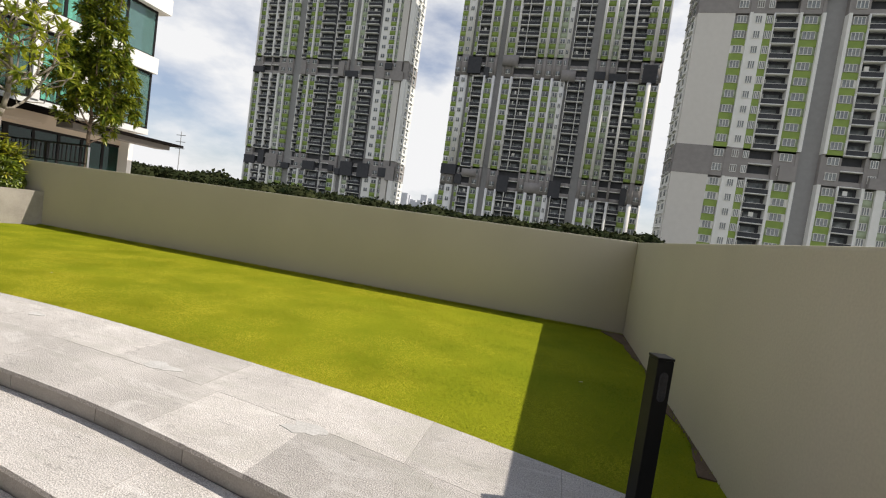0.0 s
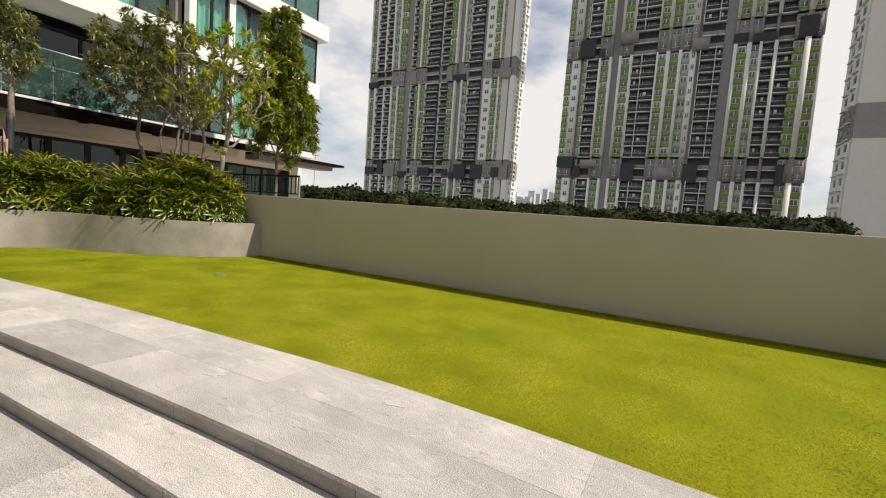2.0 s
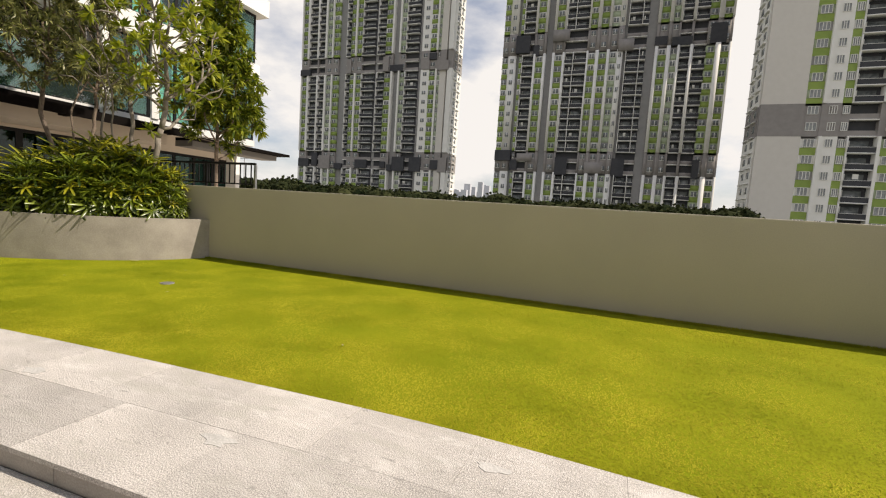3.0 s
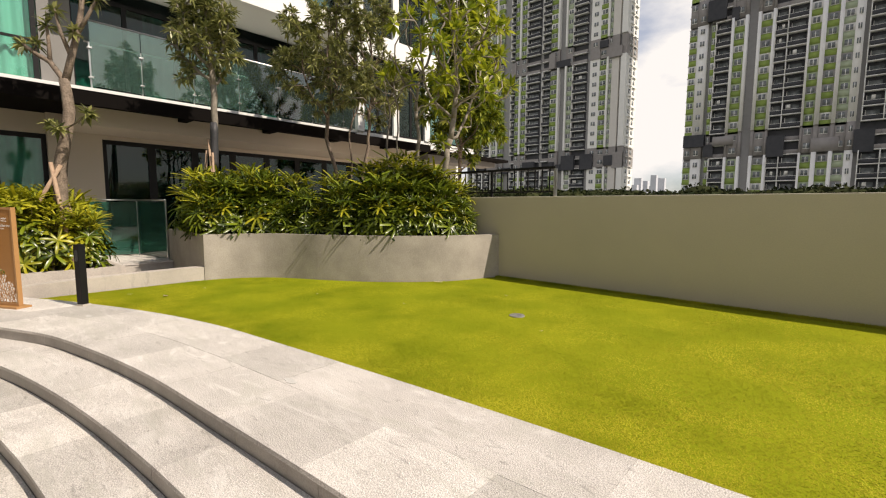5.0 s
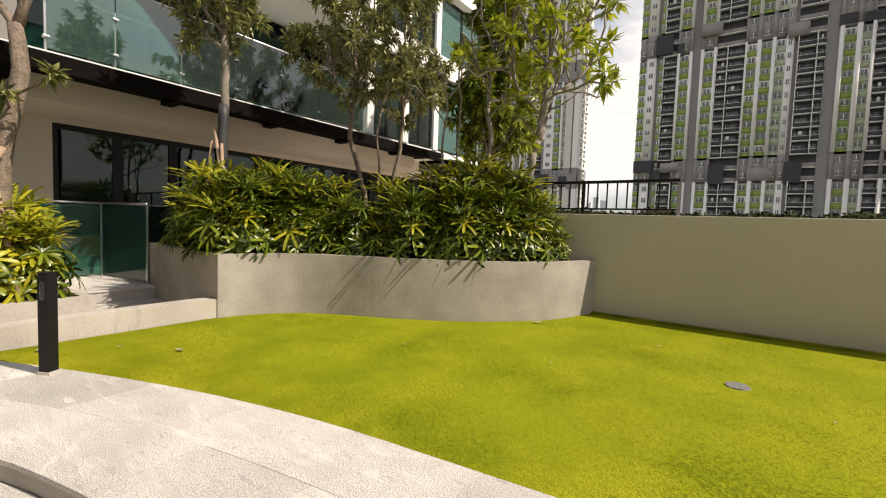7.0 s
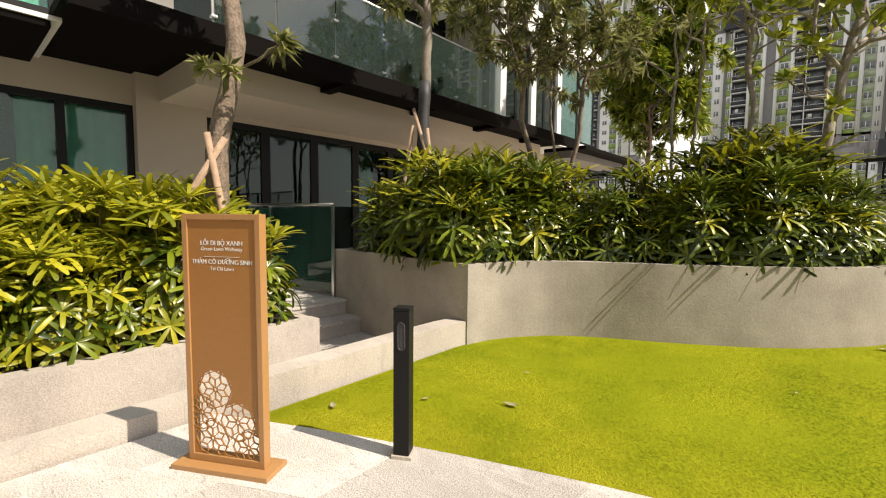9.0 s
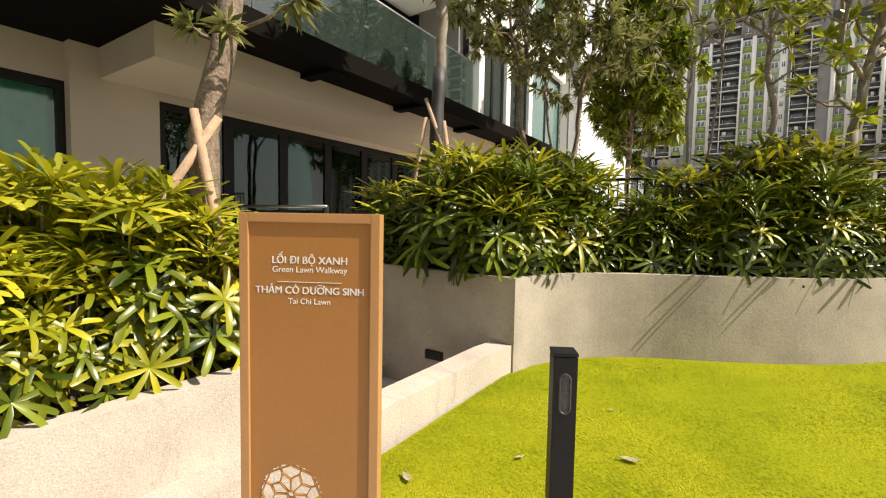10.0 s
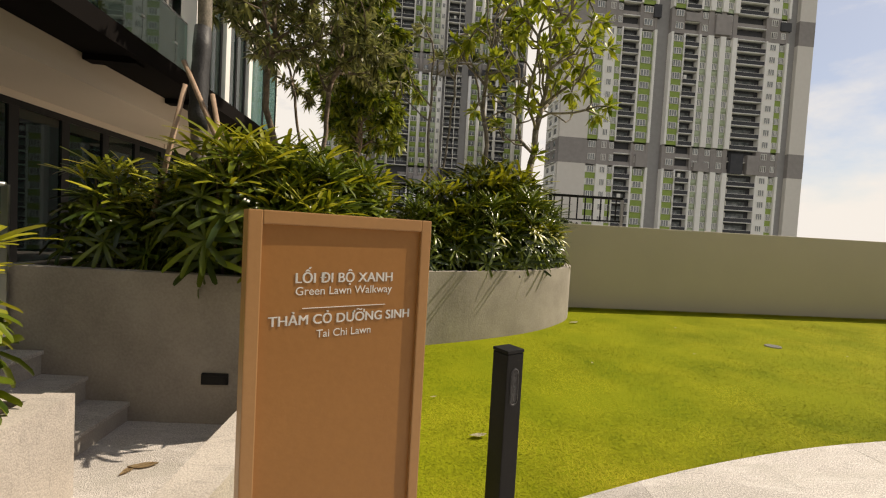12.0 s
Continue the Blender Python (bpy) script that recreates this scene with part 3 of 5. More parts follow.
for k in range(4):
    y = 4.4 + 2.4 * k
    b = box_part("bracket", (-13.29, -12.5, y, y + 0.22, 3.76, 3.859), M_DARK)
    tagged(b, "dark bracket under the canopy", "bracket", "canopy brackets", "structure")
bm = bmesh.new()
bm_box(bm, FAC - 0.3, -13.5, 0.66, 13.4, 4.284, 4.36)
bm_box(bm, FAC - 0.3, -13.25, Y0, 0.65, 3.804, 3.86)
structure("balcony_slab", bm, M_WHITE, "white-edged balcony slab", "balcony")
# balcony rear wall and upper floors
bm = bmesh.new()
bm_box(bm, FAC - 0.3, FAC - 0.02, 1.85, 2.5, 4.36, 7.68)
bm_box(bm, FAC - 0.3, -14.0, 1.72, 1.95, 4.364, 12)
bm_box(bm, FAC - 0.3, -13.42, 0.68, 0.84, 4.364, 7.6)
bm_box(bm, FAC - 0.3, -13.9, 10.35, 10.6, 4.364, 12)
structure("wall_upper", bm, M_GREY, "grey upper wall between the windows", "wall")
glazing("window_2", -13.3, Y0, 0.64, 3.862, 7.6, 7, "tall teal-curtained bay windows", 0.95, M_GLASS, 0)
glazing("window_3", -14.05, 0.86, 1.7, 4.364, 7.6, 1, "teal-curtained upper window beside the balcony", 1.0, M_GLASS, 5.37)
glazing("window_4", FAC - 0.5, 2.5, 10.35, 4.364, 7.3, 6, "dark balcony doors", 0.3)
bm = bmesh.new()
bm_box(bm, FAC - 0.7, -13.5, 0.5, 10.4, 7.68, 8.42)
bm_box(bm, FAC - 0.7, -13.2, Y0, 0.5, 7.62, 8.42)
structure("slab_upper", bm, M_WHITE, "white slab edge of the storey above", "slab", 0.01)
glazing("window_5", -14.4, 0.5, 10.4, 8.42, 11.3, 8, "upper dark-framed windows", 0.5, M_GLASS)
bm = bmesh.new()
bm_box(bm, FAC - 0.7, -13.5, Y0, 10.4, 11.3, 12.1)
bm_box(bm, FAC - 4, -12.5, Y0, 17.8, 15.6, 16)
structure("slab_top", bm, M_WHITE, "white slab edge two storeys up", "slab")

# balcony glass balustrade
bal = thing("glass_balustrade", "green glass balcony balustrade with steel rails", "balustrade")
POSTS = [2.6, 3.68] + [4.95 + 1.28 * k for k in range(7)]
for a, b in zip(POSTS, POSTS[1:]):
    p = box_part("pane", (-13.56, -13.545, a + 0.012, b - 0.012, 4.42, 5.96), M_RAILGLASS, bal)
    p.visible_shadow = False
    box_part("post", (-13.61, -13.58, a - 0.018, a + 0.018, 4.36, 5.47), M_STEEL, bal)
    for z in (4.62, 5.33):
        box_part("clamp", (-13.60, -13.52, a - 0.05, a + 0.05, z - 0.02, z + 0.02), M_STEEL, bal, "", 0.005)
for z, r in ((5.985, 0.022), (5.47, 0.018)):
    bm = bmesh.new()
    tube(bm, [(-13.56 if z > 5.9 else -13.60, 2.5, z), (-13.56 if z > 5.9 else -13.60, 13.4, z)], [r, r], 10)
    part("rail", bm, M_STEEL, bal, "", 0, True)

# porch glass balustrade at the head of the stairs
pb = thing("porch_balustrade", "low green glass balustrade with a steel handrail beside the stairs", "balustrade")
for x0, y0, x1, y1 in ((-11.66, 3.52, -13.2, 3.30), (-13.2, 3.30, -13.35, 2.2)):
    d = Vector((x1 - x0, y1 - y0, 0))
    u = d.normalized()
    w = Vector((-u.y, u.x, 0)) * 0.006
    bm = bmesh.new()
    prism(bm, [(x0 + w.x, y0 + w.y), (x0 - w.x, y0 - w.y), (x1 - w.x, y1 - w.y), (x1 + w.x, y1 + w.y)], 0.2, 1.55)
    p = part("pane", bm, M_PORCHGLASS, pb)
    p.visible_shadow = False
    bm = bmesh.new()
    tube(bm, [(x0, y0, 1.6), (x1, y1, 1.6)], [0.022, 0.022], 10)
    part("handrail", bm, M_STEEL, pb, "", 0, True)
    box_part("post", (x0 - 0.03, x0 + 0.03, y0 - 0.012, y0 + 0.012, 0.13, 1.6), M_STEEL, pb, "", 0.004)

# glazed wing
WX = -13.4
bm = bmesh.new()
bm_box(bm, WX - 2.0, WX, 10.6, 17.8, 4.05, 4.35)
bm_box(bm, WX - 2.0, WX + 0.12, 10.6, 17.9, 7.3, 8.1)
bm_box(bm, WX - 2.0, WX + 0.35, 10.6, 18.2, 10.5, 11.3)
for y in (10.6, 12.4, 14.25):
    bm_box(bm, WX - 0.3, WX + 0.06, y, y + 0.3, 4.352, 7.298)
    bm_box(bm, WX - 0.3, WX + 0.06, y, y + 0.3, 8.102, 10.498)
    bm_box(bm, WX - 0.3, WX + 0.06, y, y + 0.3, 11.302, 15.5)
structure("wall_wing", bm, M_WHITE, "white bands and piers of the glazed wing", "wall")
for k, (a, b) in enumerate(((10.9, 12.4), (12.7, 14.25), (14.55, 17.75))):
    for z0, z1 in ((4.352, 7.298), (8.102, 10.498), (11.302, 15.4)):
        glazing("window_%d" % (6 + k), WX - 0.05, a, b, z0, z1, 2, "teal-curtained window of the glazed wing", 1.0, M_TEALGLASS if k == 2 else M_GLASS)
bm = bmesh.new()
bm_box(bm, WX - 6, WX - 1.0, 17.6, 17.85, 0, 15.6)
structure("wall_gable", bm, M_WHITE, "end wall of the wing", "wall")
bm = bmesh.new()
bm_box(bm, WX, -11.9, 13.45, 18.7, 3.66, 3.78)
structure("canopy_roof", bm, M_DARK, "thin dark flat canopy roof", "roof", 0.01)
bm = bmesh.new()
bm_box(bm, WX, -12.4, 13.45, 18.3, 3.42, 3.656)
structure("canopy_beam", bm, M_GREY, "grey beam under the canopy roof", "beam")

# ---------- railing on the parapet ----------
fence = thing("metal_railing", "black metal railing with upright bars on the parapet", "railing")
box_part("top_rail", (-9.5, -3.72, 8.02, 8.07, 2.24, 2.29), M_BLACK, fence)
box_part("bottom_rail", (-9.5, -3.72, 8.03, 8.06, 1.78, 1.81), M_BLACK, fence)
for k in range(35):
    x = -3.85 - 0.165 * k
    box_part("bar", (x - 0.011, x + 0.011, 8.034, 8.056, 1.812, 2.238), M_BLACK, fence)
for x in (-3.72, -5.25, -6.9, -8.5):
    box_part("post", (x - 0.025, x + 0.025, 8.018, 8.068, 1.69, 2.24), M_BLACK if x < -4 else M_STEEL, fence)


# ---------- bollards, sign ----------
def bollard(at, turn, label):
    b = thing("bollard_light", label, "bollard", "bollards along the lawn", at, turn)
    box_part("body", (-0.048, 0.048, -0.048, 0.048, 0.024, 0.888), M_BLACK, b, "", 0.005)
    box_part("cap", (-0.0495, 0.0495, -0.0495, 0.0495, 0.89, 0.905), M_BLACK, b, "", 0.003)
    box_part("footing", (-0.06, 0.066, -0.056, 0.072, -0.05, 0.022), M_PEBBLE, b, "pale mortar footing", 0.006)
    bm = bmesh.new()
    ring = []
    for i in range(20):
        a = 2 * math.pi * i / 20
        ring.append((0.026 * math.cos(a), 0.74 + 0.03 * math.sin(a) + (0.055 if math.sin(a) > 0 else -0.055)))
    lo = [bm.verts.new((x, -0.0495, z)) for x, z in ring]
    mid = [bm.verts.new((x * 0.8, -0.052, 0.74 + (z - 0.74) * 0.93)) for x, z in ring]
    deep = [bm.verts.new((x * 0.7, -0.049, 0.74 + (z - 0.74) * 0.9)) for x, z in ring]
    for a, b2 in ((lo, mid), (mid, deep)):
        for i in range(20):
            j = (i + 1) % 20
            bm.faces.new((a[i], a[j], b2[j], b2[i]))
    bm.faces.new(deep)
    part("lens", bm, M_WRAP, b, "dark oval light opening")
    return b


bollard((-7.74, 1.27, 0.0), 29, "matt black square bollard light at the lawn edge")
bollard((9.33, 1.97, 0.06), 20, "matt black square bollard light near the side wall")

SW, SH = 0.487, 1.437
sign = thing("sign_board", "brown standing sign board with white lettering and a cut-out flower lattice", "sign", "", (-8.376, 0.502, 0.0), 28.5)
FT = 0.032
D0, D1 = 0.0, 0.058
for nm, c in (("frame_side", (-SW / 2, -SW / 2 + FT, D0, D1, 0.03, SH)), ("frame_side", (SW / 2 - FT, SW / 2, D0, D1, 0.03, SH)),
              ("frame_top", (-SW / 2 + FT, SW / 2 - FT, D0, D1, SH - FT, SH)), ("frame_bottom", (-SW / 2 + FT, SW / 2 - FT, D0, D1, 0.03, 0.07))):
    box_part(nm, c, M_SIGNEDGE, sign, "", 0.003)
box_part("base_plate", (-SW / 2 - 0.06, SW / 2 + 0.06, -0.07, 0.125, 0.0, 0.029), M_SIGNEDGE, sign, "", 0.004)
FLOWERS = [(0.145, 0.452, 0.108), (0.055, 0.31, 0.10), (0.285, 0.275, 0.11), (0.12, 0.165, 0.108), (0.35, 0.135, 0.098), (0.235, 0.145, 0.07), (0.165, 0.30, 0.07)]
PW = SW - 2 * FT
px0 = -SW / 2 + FT
cell = PW / 58
nz = int(0.59 / cell)
lines_x = [px0 + i * cell for i in range(59)]
lines_z = [0.07 + k * cell for k in range(nz + 1)] + [SH - FT]
gaps = set()
for i in range(58):
    for k in range(nz):
        u, z = (i + 0.5) * cell, 0.07 + (k + 0.5) * cell
        if any((u - a) ** 2 + (z - b) ** 2 < r * r for a, b, r in FLOWERS):
            gaps.add((i, k))
bm = bmesh.new()
grid_plate(bm, lines_x, lines_z, gaps, 0.010, 0.016)
part("panel", bm, M_CORTEN, sign, "smooth brown metal panel")


def bar2(bm, a, b, w, y0, y1):
    d = Vector((b[0] - a[0], b[1] - a[1]))
    # a bar ends where it meets the frame
    t0, t1 = 0.0, 1.0
    for k, least, most in ((0, px0, px0 + PW), (1, 0.07, SH - FT)):
        if abs(d[k]) > 1e-6:
            u, v = sorted(((least - a[k]) / d[k], (most - a[k]) / d[k]))
            t0, t1 = max(t0, u), min(t1, v)
        elif not least <= a[k] <= most:
            return
    if t1 - t0 < 0.02:
        return
    a, b = (a[0] + d.x * t0, a[1] + d.y * t0), (a[0] + d.x * t1, a[1] + d.y * t1)
    q = Vector((-d.y, d.x)).normalized() * w / 2
    c = [(a[0] + q.x, a[1] + q.y), (a[0] - q.x, a[1] - q.y), (b[0] - q.x, b[1] - q.y), (b[0] + q.x, b[1] + q.y)]
    lo = [bm.verts.new((x, y0, z)) for x, z in c]
    hi = [bm.verts.new((x, y1, z)) for x, z in c]
    for i in range(4):
        j = (i + 1) % 4
        bm.faces.new((lo[i], lo[j], hi[j], hi[i]))
    bm.faces.new(lo[::-1])
    bm.faces.new(hi)


for a, b, r in FLOWERS[:5]:
    bm = bmesh.new()
    cx = px0 + a
    for k in range(8):
        t0, t1, tm = (2 * math.pi * (k + o) / 8 for o in (0, 1, 0.5))
        P = lambda t, q: (cx + q * r * math.cos(t), b + q * r * math.sin(t))
        bar2(bm, P(t0, 0.12), P(t0, 0.52), 0.0042, 0.008, 0.0165)
        bar2(bm, P(t0, 0.52), P(tm, 0.74), 0.0042, 0.008, 0.0165)
        bar2(bm, P(t1, 0.52), P(tm, 0.74), 0.0042, 0.008, 0.0165)
        bar2(bm, P(tm, 0.74), P(tm, 1.0), 0.0042, 0.008, 0.0165)
        bar2(bm, P(t0, 0.985), P(t1, 0.985), 0.0045, 0.008, 0.0165)
        bar2(bm, P(t0, 0.12), P(t1, 0.12), 0.0045, 0.008, 0.0165)
    part("lattice_flower", bm, M_CORTEN, sign, "cut metal flower lattice")


def lettering(text, size, x, z, parent, bold=0.0):
    cu = bpy.data.curves.new("lettering", "FONT")
    cu.body, cu.size, cu.align_x, cu.extrude = text, size, "CENTER", 0.0006
    tmp = new("lettering_curve", cu)
    dg = bpy.context.evaluated_depsgraph_get()
    me = bpy.data.meshes.new_from_object(tmp.evaluated_get(dg))
    bpy.data.objects.remove(tmp)
    if bold:
        lay = bmesh.new()
        for dx, dz in ((-bold, 0.0), (0.0, 0.0003), (bold, 0.0006)):
            k = len(lay.verts)
            lay.from_mesh(me)
            lay.verts.ensure_lookup_table()
            for q in lay.verts[k:]:
                q.co.x += dx
                q.co.z += dz
        lay.to_mesh(me)
        lay.free()
    me.materials.clear()
    me.materials.append(M_LETTER)
    ob = new("lettering", me)
    ob.parent = parent
    ob.matrix_basis = pose(x, 0.0096, z, 90, 0, 0)
    ob["label"] = "white lettering"
    w = max(c.co.x for c in me.vertices) - min(c.co.x for c in me.vertices)
    return ob, w


def fitted(text, width, x, z, bold=0.0):
    ob, w = lettering(text, 0.05, x, z, sign, bold)
    k = width / w
    ob.matrix_basis = ob.matrix_basis @ Matrix.Diagonal((k, k, 1, 1))


fitted("L\u1ed0I \u0110I B\u1ed8 XANH", 0.262, 0.0, 1.266, 0.0012)
fitted("Green Lawn Walkway", 0.260, 0.0, 1.236)
box_part("rule", (-0.112, 0.112, 0.008, 0.0098, 1.2022, 1.2038), M_LETTER, sign)
fitted("TH\u1ea2M C\u1ece D\u01afONG SINH", 0.380, 0.0, 1.163, 0.0013)
fitted("~", 0.016, 0.0377, 1.186, 0.0008)
box_part("horn", (0.0492, 0.0530, 0.008, 0.0098, 1.1845, 1.193), M_LETTER, sign)
fitted("Tai Chi Lawn", 0.147, 0.0, 1.128)


# ---------- apartment towers beyond the wall ----------
def add_boxes(name, boxes, mat, parent, label=""):
    """Many boxes in one mesh, from computed arrays."""
    if not boxes:
        return None
    b = np.array(boxes, np.float32)
    pick = np.array([(0, 2, 4), (1, 2, 4), (1, 3, 4), (0, 3, 4), (0, 2, 5), (1, 2, 5), (1, 3, 5), (0, 3, 5)])
    vs = b[:, pick].reshape(-1, 3)
    quad = np.array([(3, 2, 1, 0), (4, 5, 6, 7), (0, 1, 5, 4), (1, 2, 6, 5), (2, 3, 7, 6), (3, 0, 4, 7)])
    fs = (quad[None] + 8 * np.arange(len(b))[:, None, None]).reshape(-1, 4)
    ob = raw_part(name, vs, fs, mat, parent)
    if label:
        ob["label"] = label
    return ob


def window_unit(w, h):
    """One three-light window with white frame, shared by all of a size."""
    e, t = w / 2, 0.05
    bm = bmesh.new()
    grid_plate(bm, [-e - 0.07, -e, -w / 6 - t, -w / 6 + t, w / 6 - t, w / 6 + t, e, e + 0.07], [-0.08, 0.0, h, h + 0.08], {(1, 1), (3, 1), (5, 1)}, -0.12, 0.0)
    pane = bmesh.new()
    bm_box(pane, -e, e, -0.02, 0.05, 0, h)
    return to_mesh("window", bm, T_WHITE), to_mesh("pane", pane, T_GLASS)


def tower(label, x0, y0, width, depth, cols, storey, band_z, z_top, shade_side, single=False):
    """A slab block: its front stands at y0 and looks south. cols: pairs of a letter and a width.
    W pier, G green window bay, L pale green bay, B balcony bay, K dark recess, S white bay with small windows, P blank panel."""
    t = thing("apartment_tower", label, "tower", "apartment towers beyond the wall")
    zb = -14.0
    bm = bmesh.new()
    bm_box(bm, x0, x0 + width, y0 + 1.2, y0 + depth, zb, z_top)
    part("body", bm, T_GREY, t)
    total = sum(c[1] for c in cols)
    k = width / total
    x = x0
    white, green, pale, dark, band, slab, glass, rail, grey, bright, panel = ([] for _ in range(11))
    zs = []
    z = band_z[0] - storey * int((band_z[0] - zb) / storey)
    while z < z_top - storey:
        zs.append(z)
        z += storey
    is_band = lambda z: any(b - 0.2 <= z < b + 2 * storey - 0.3 for b in band_z)
    meshes = {}
    rnd = random.Random(int(width * 10 + x0))
    for kind, cw in cols:
        a, b = x, x + cw * k
        x = b
        w = b - a
        runs = [(zb, band_z[0])] + [(b0 + 2 * storey, b1) for b0, b1 in zip(band_z, band_z[1:] + [z_top])]
        runs = [(r0, min(r1, z_top)) for r0, r1 in runs if r0 < z_top]
        if kind in "WPS":
            for r0, r1 in runs:
                (panel if kind == "P" else white).append((a, b, y0 - (0.5 if kind == "W" else 0.0), y0 + 1.2, r0, r1))
            for b0 in band_z:
                if b0 < z_top:
                    band.append((a, b, y0 - 0.04, y0 + 1.2, b0, b0 + 2 * storey))
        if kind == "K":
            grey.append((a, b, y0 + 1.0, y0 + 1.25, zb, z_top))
        if kind in "GL":
            for b0 in band_z:
                band.append((a, b, y0 + 0.05, y0 + 1.2, b0, b0 + 2 * storey))
            for z in zs:
                if not is_band(z):
                    (green if kind == "G" else pale).append((a, b, y0 + 0.05, y0 + 1.2, z - 0.55, z + 0.85))
                    (white if rnd.random() < 0.25 else pale if rnd.random() < 0.7 else grey).append((a, b, y0 + 0.12, y0 + 1.2, z + 0.85, z + storey - 0.55))
        if kind in "GLS":
            ww = min(w * (0.62 if kind != "S" else 0.42), 2.1)
            key = round(ww, 2)
            for z in zs:
                if single:
                    if key not in meshes:
                        meshes[key] = window_unit(ww, 1.35)
                    ob = new("window", meshes[key][0])
                    ob.parent = t
                    new("pane", meshes[key][1]).parent = ob
                    ob.location = ((a + b) / 2, y0 - 0.02 if kind == "S" else y0 + 0.02, z + 1.0)
                else:
                    c = (a + b) / 2
                    glass.append((c - ww / 2, c + ww / 2, y0 - 0.05, y0 + 0.3, z + 1.0, z + 2.2))
                    bright.append((c - ww / 2 - 0.06, c + ww / 2 + 0.06, y0 - 0.09, y0 - 0.02, z + 0.9, z + 1.0))
                    bright.append((c - 0.06, c + 0.06, y0 - 0.09, y0 - 0.02, z + 1.0, z + 2.2))
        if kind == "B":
            # back wall coloured near-black to stand for the shade inside the balconies
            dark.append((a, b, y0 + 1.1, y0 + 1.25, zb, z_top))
            for z in zs:
                out = 0.0 if is_band(z) else 0.35
                slab.append((a, b, y0 - out - 0.05, y0 + 1.2, z - 0.2, z))
                if not is_band(z):
                    slab.append((a, a + 0.18, y0 - out, y0 + 1.2, z, z + storey - 0.2))
                    rail.append((a + 0.18, b, y0 - out, y0 - out + 0.06, z, z + 0.95))
                    glass.append((a + w * 0.2, b - w * 0.15, y0 + 1.02, y0 + 1.12, z, z + 2.2))
                    bright.append((a + w * 0.17, a + w * 0.2, y0 + 0.98, y0 + 1.1, z, z + 2.3))
                    slab.append((a + 0.18, b, y0 - out - 0.02, y0 - out + 0.07, z + 0.95, z + 1.02))
                    if rnd.random() < 0.12:
                        q = a + w * rnd.uniform(0.2, 0.6)
                        bright.append((q, q + w * 0.2, y0 + 0.3, y0 + 0.5, z + 1.3, z + 2.2))
                else:
                    band.append((a, b, y0 + 0.25, y0 + 1.0, z, z + 1.0))
    # plant boxes and screens that break up the refuge storeys
    for b0 in band_z:
        x = x0 + (9.0 if single else 0.0)
        while x < x0 + width - 3:
            w = rnd.uniform(1.5, 5.0)
            if rnd.random() < (0.35 if single else 0.5) and b0 < z_top - 8:
                z = b0 + rnd.choice((-0.6, 0.0, 0.4, storey)) * 1.0
                (dark if rnd.random() < 0.65 else band).append((x, min(x + w, x0 + width), y0 - rnd.uniform(0.15, 0.9), y0 + 0.6, z, z + storey * rnd.choice((0.7, 1.0, 1.6))))
            x += w * rnd.uniform(0.9, 1.5)
    # flank: a pale wall with slab ends and narrow windows
    xs = x0 if shade_side < 0 else x0 + width
    o = -0.35 if shade_side < 0 else 0.35
    for z in zs:
        for j in range(2):
            ya = y0 + 1.6 + j * (depth - 2.0) / 2
            slab.append((min(xs, xs + 1.6 * o), max(xs, xs + 1.6 * o), ya, ya + (depth - 2.4) / 2.6, z - 0.15, z))
            glass.append((min(xs, xs + o * 0.45), max(xs, xs + o * 0.45), ya + 0.5, ya + (depth - 2.4) / 3.4, z + 0.9, z + 2.2))
        (band if is_band(z) else white).append((min(xs, xs + o * 0.3), max(xs, xs + o * 0.3), y0 + 1.21, y0 + depth, z - 0.3, z + storey - 0.3))
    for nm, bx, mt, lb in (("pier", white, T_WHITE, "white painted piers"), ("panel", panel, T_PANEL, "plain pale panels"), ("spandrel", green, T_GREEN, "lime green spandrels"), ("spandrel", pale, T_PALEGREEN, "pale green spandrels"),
                           ("recess", dark, T_DARK, "recess backs darkened as shade, and dark plant boxes"), ("band", band, T_BAND, "grey refuge-storey bands"), ("balcony_slab", slab, T_WHITE, "white balcony slabs"),
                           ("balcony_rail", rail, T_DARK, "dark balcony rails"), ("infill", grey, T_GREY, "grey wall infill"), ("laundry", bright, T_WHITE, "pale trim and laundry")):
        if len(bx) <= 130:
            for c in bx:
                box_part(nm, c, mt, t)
        else:
            ob = add_boxes(nm, bx, mt, t, lb)
            ob["kind"] = "stuff"
    ob = add_boxes("glazing", glass, T_GLASS, t, "dark glazing")
    ob["kind"] = "stuff"
    box_part("roof", (x0 - 0.3, x0 + width + 0.3, y0 - 0.3, y0 + depth + 0.3, z_top, z_top + 1.2), T_BAND, t)
    return t


C1 = [("W", 0.6), ("G", 3), ("W", 1), ("B", 5), ("W", 0.6), ("B", 4), ("W", 1), ("L", 3), ("W", 0.8), ("G", 3), ("K", 4.5), ("B", 2.4), ("G", 2.6), ("W", 0.9), ("G", 3), ("B", 7), ("K", 1.4), ("B", 4.2), ("G", 3.6), ("W", 0.8), ("K", 3),
      ("W", 0.8), ("L", 2.6), ("B", 6.5), ("K", 1.6), ("S", 4.2), ("G", 3.2), ("W", 0.8), ("L", 1.2), ("P", 3.0), ("K", 0.9), ("W", 2.2)]
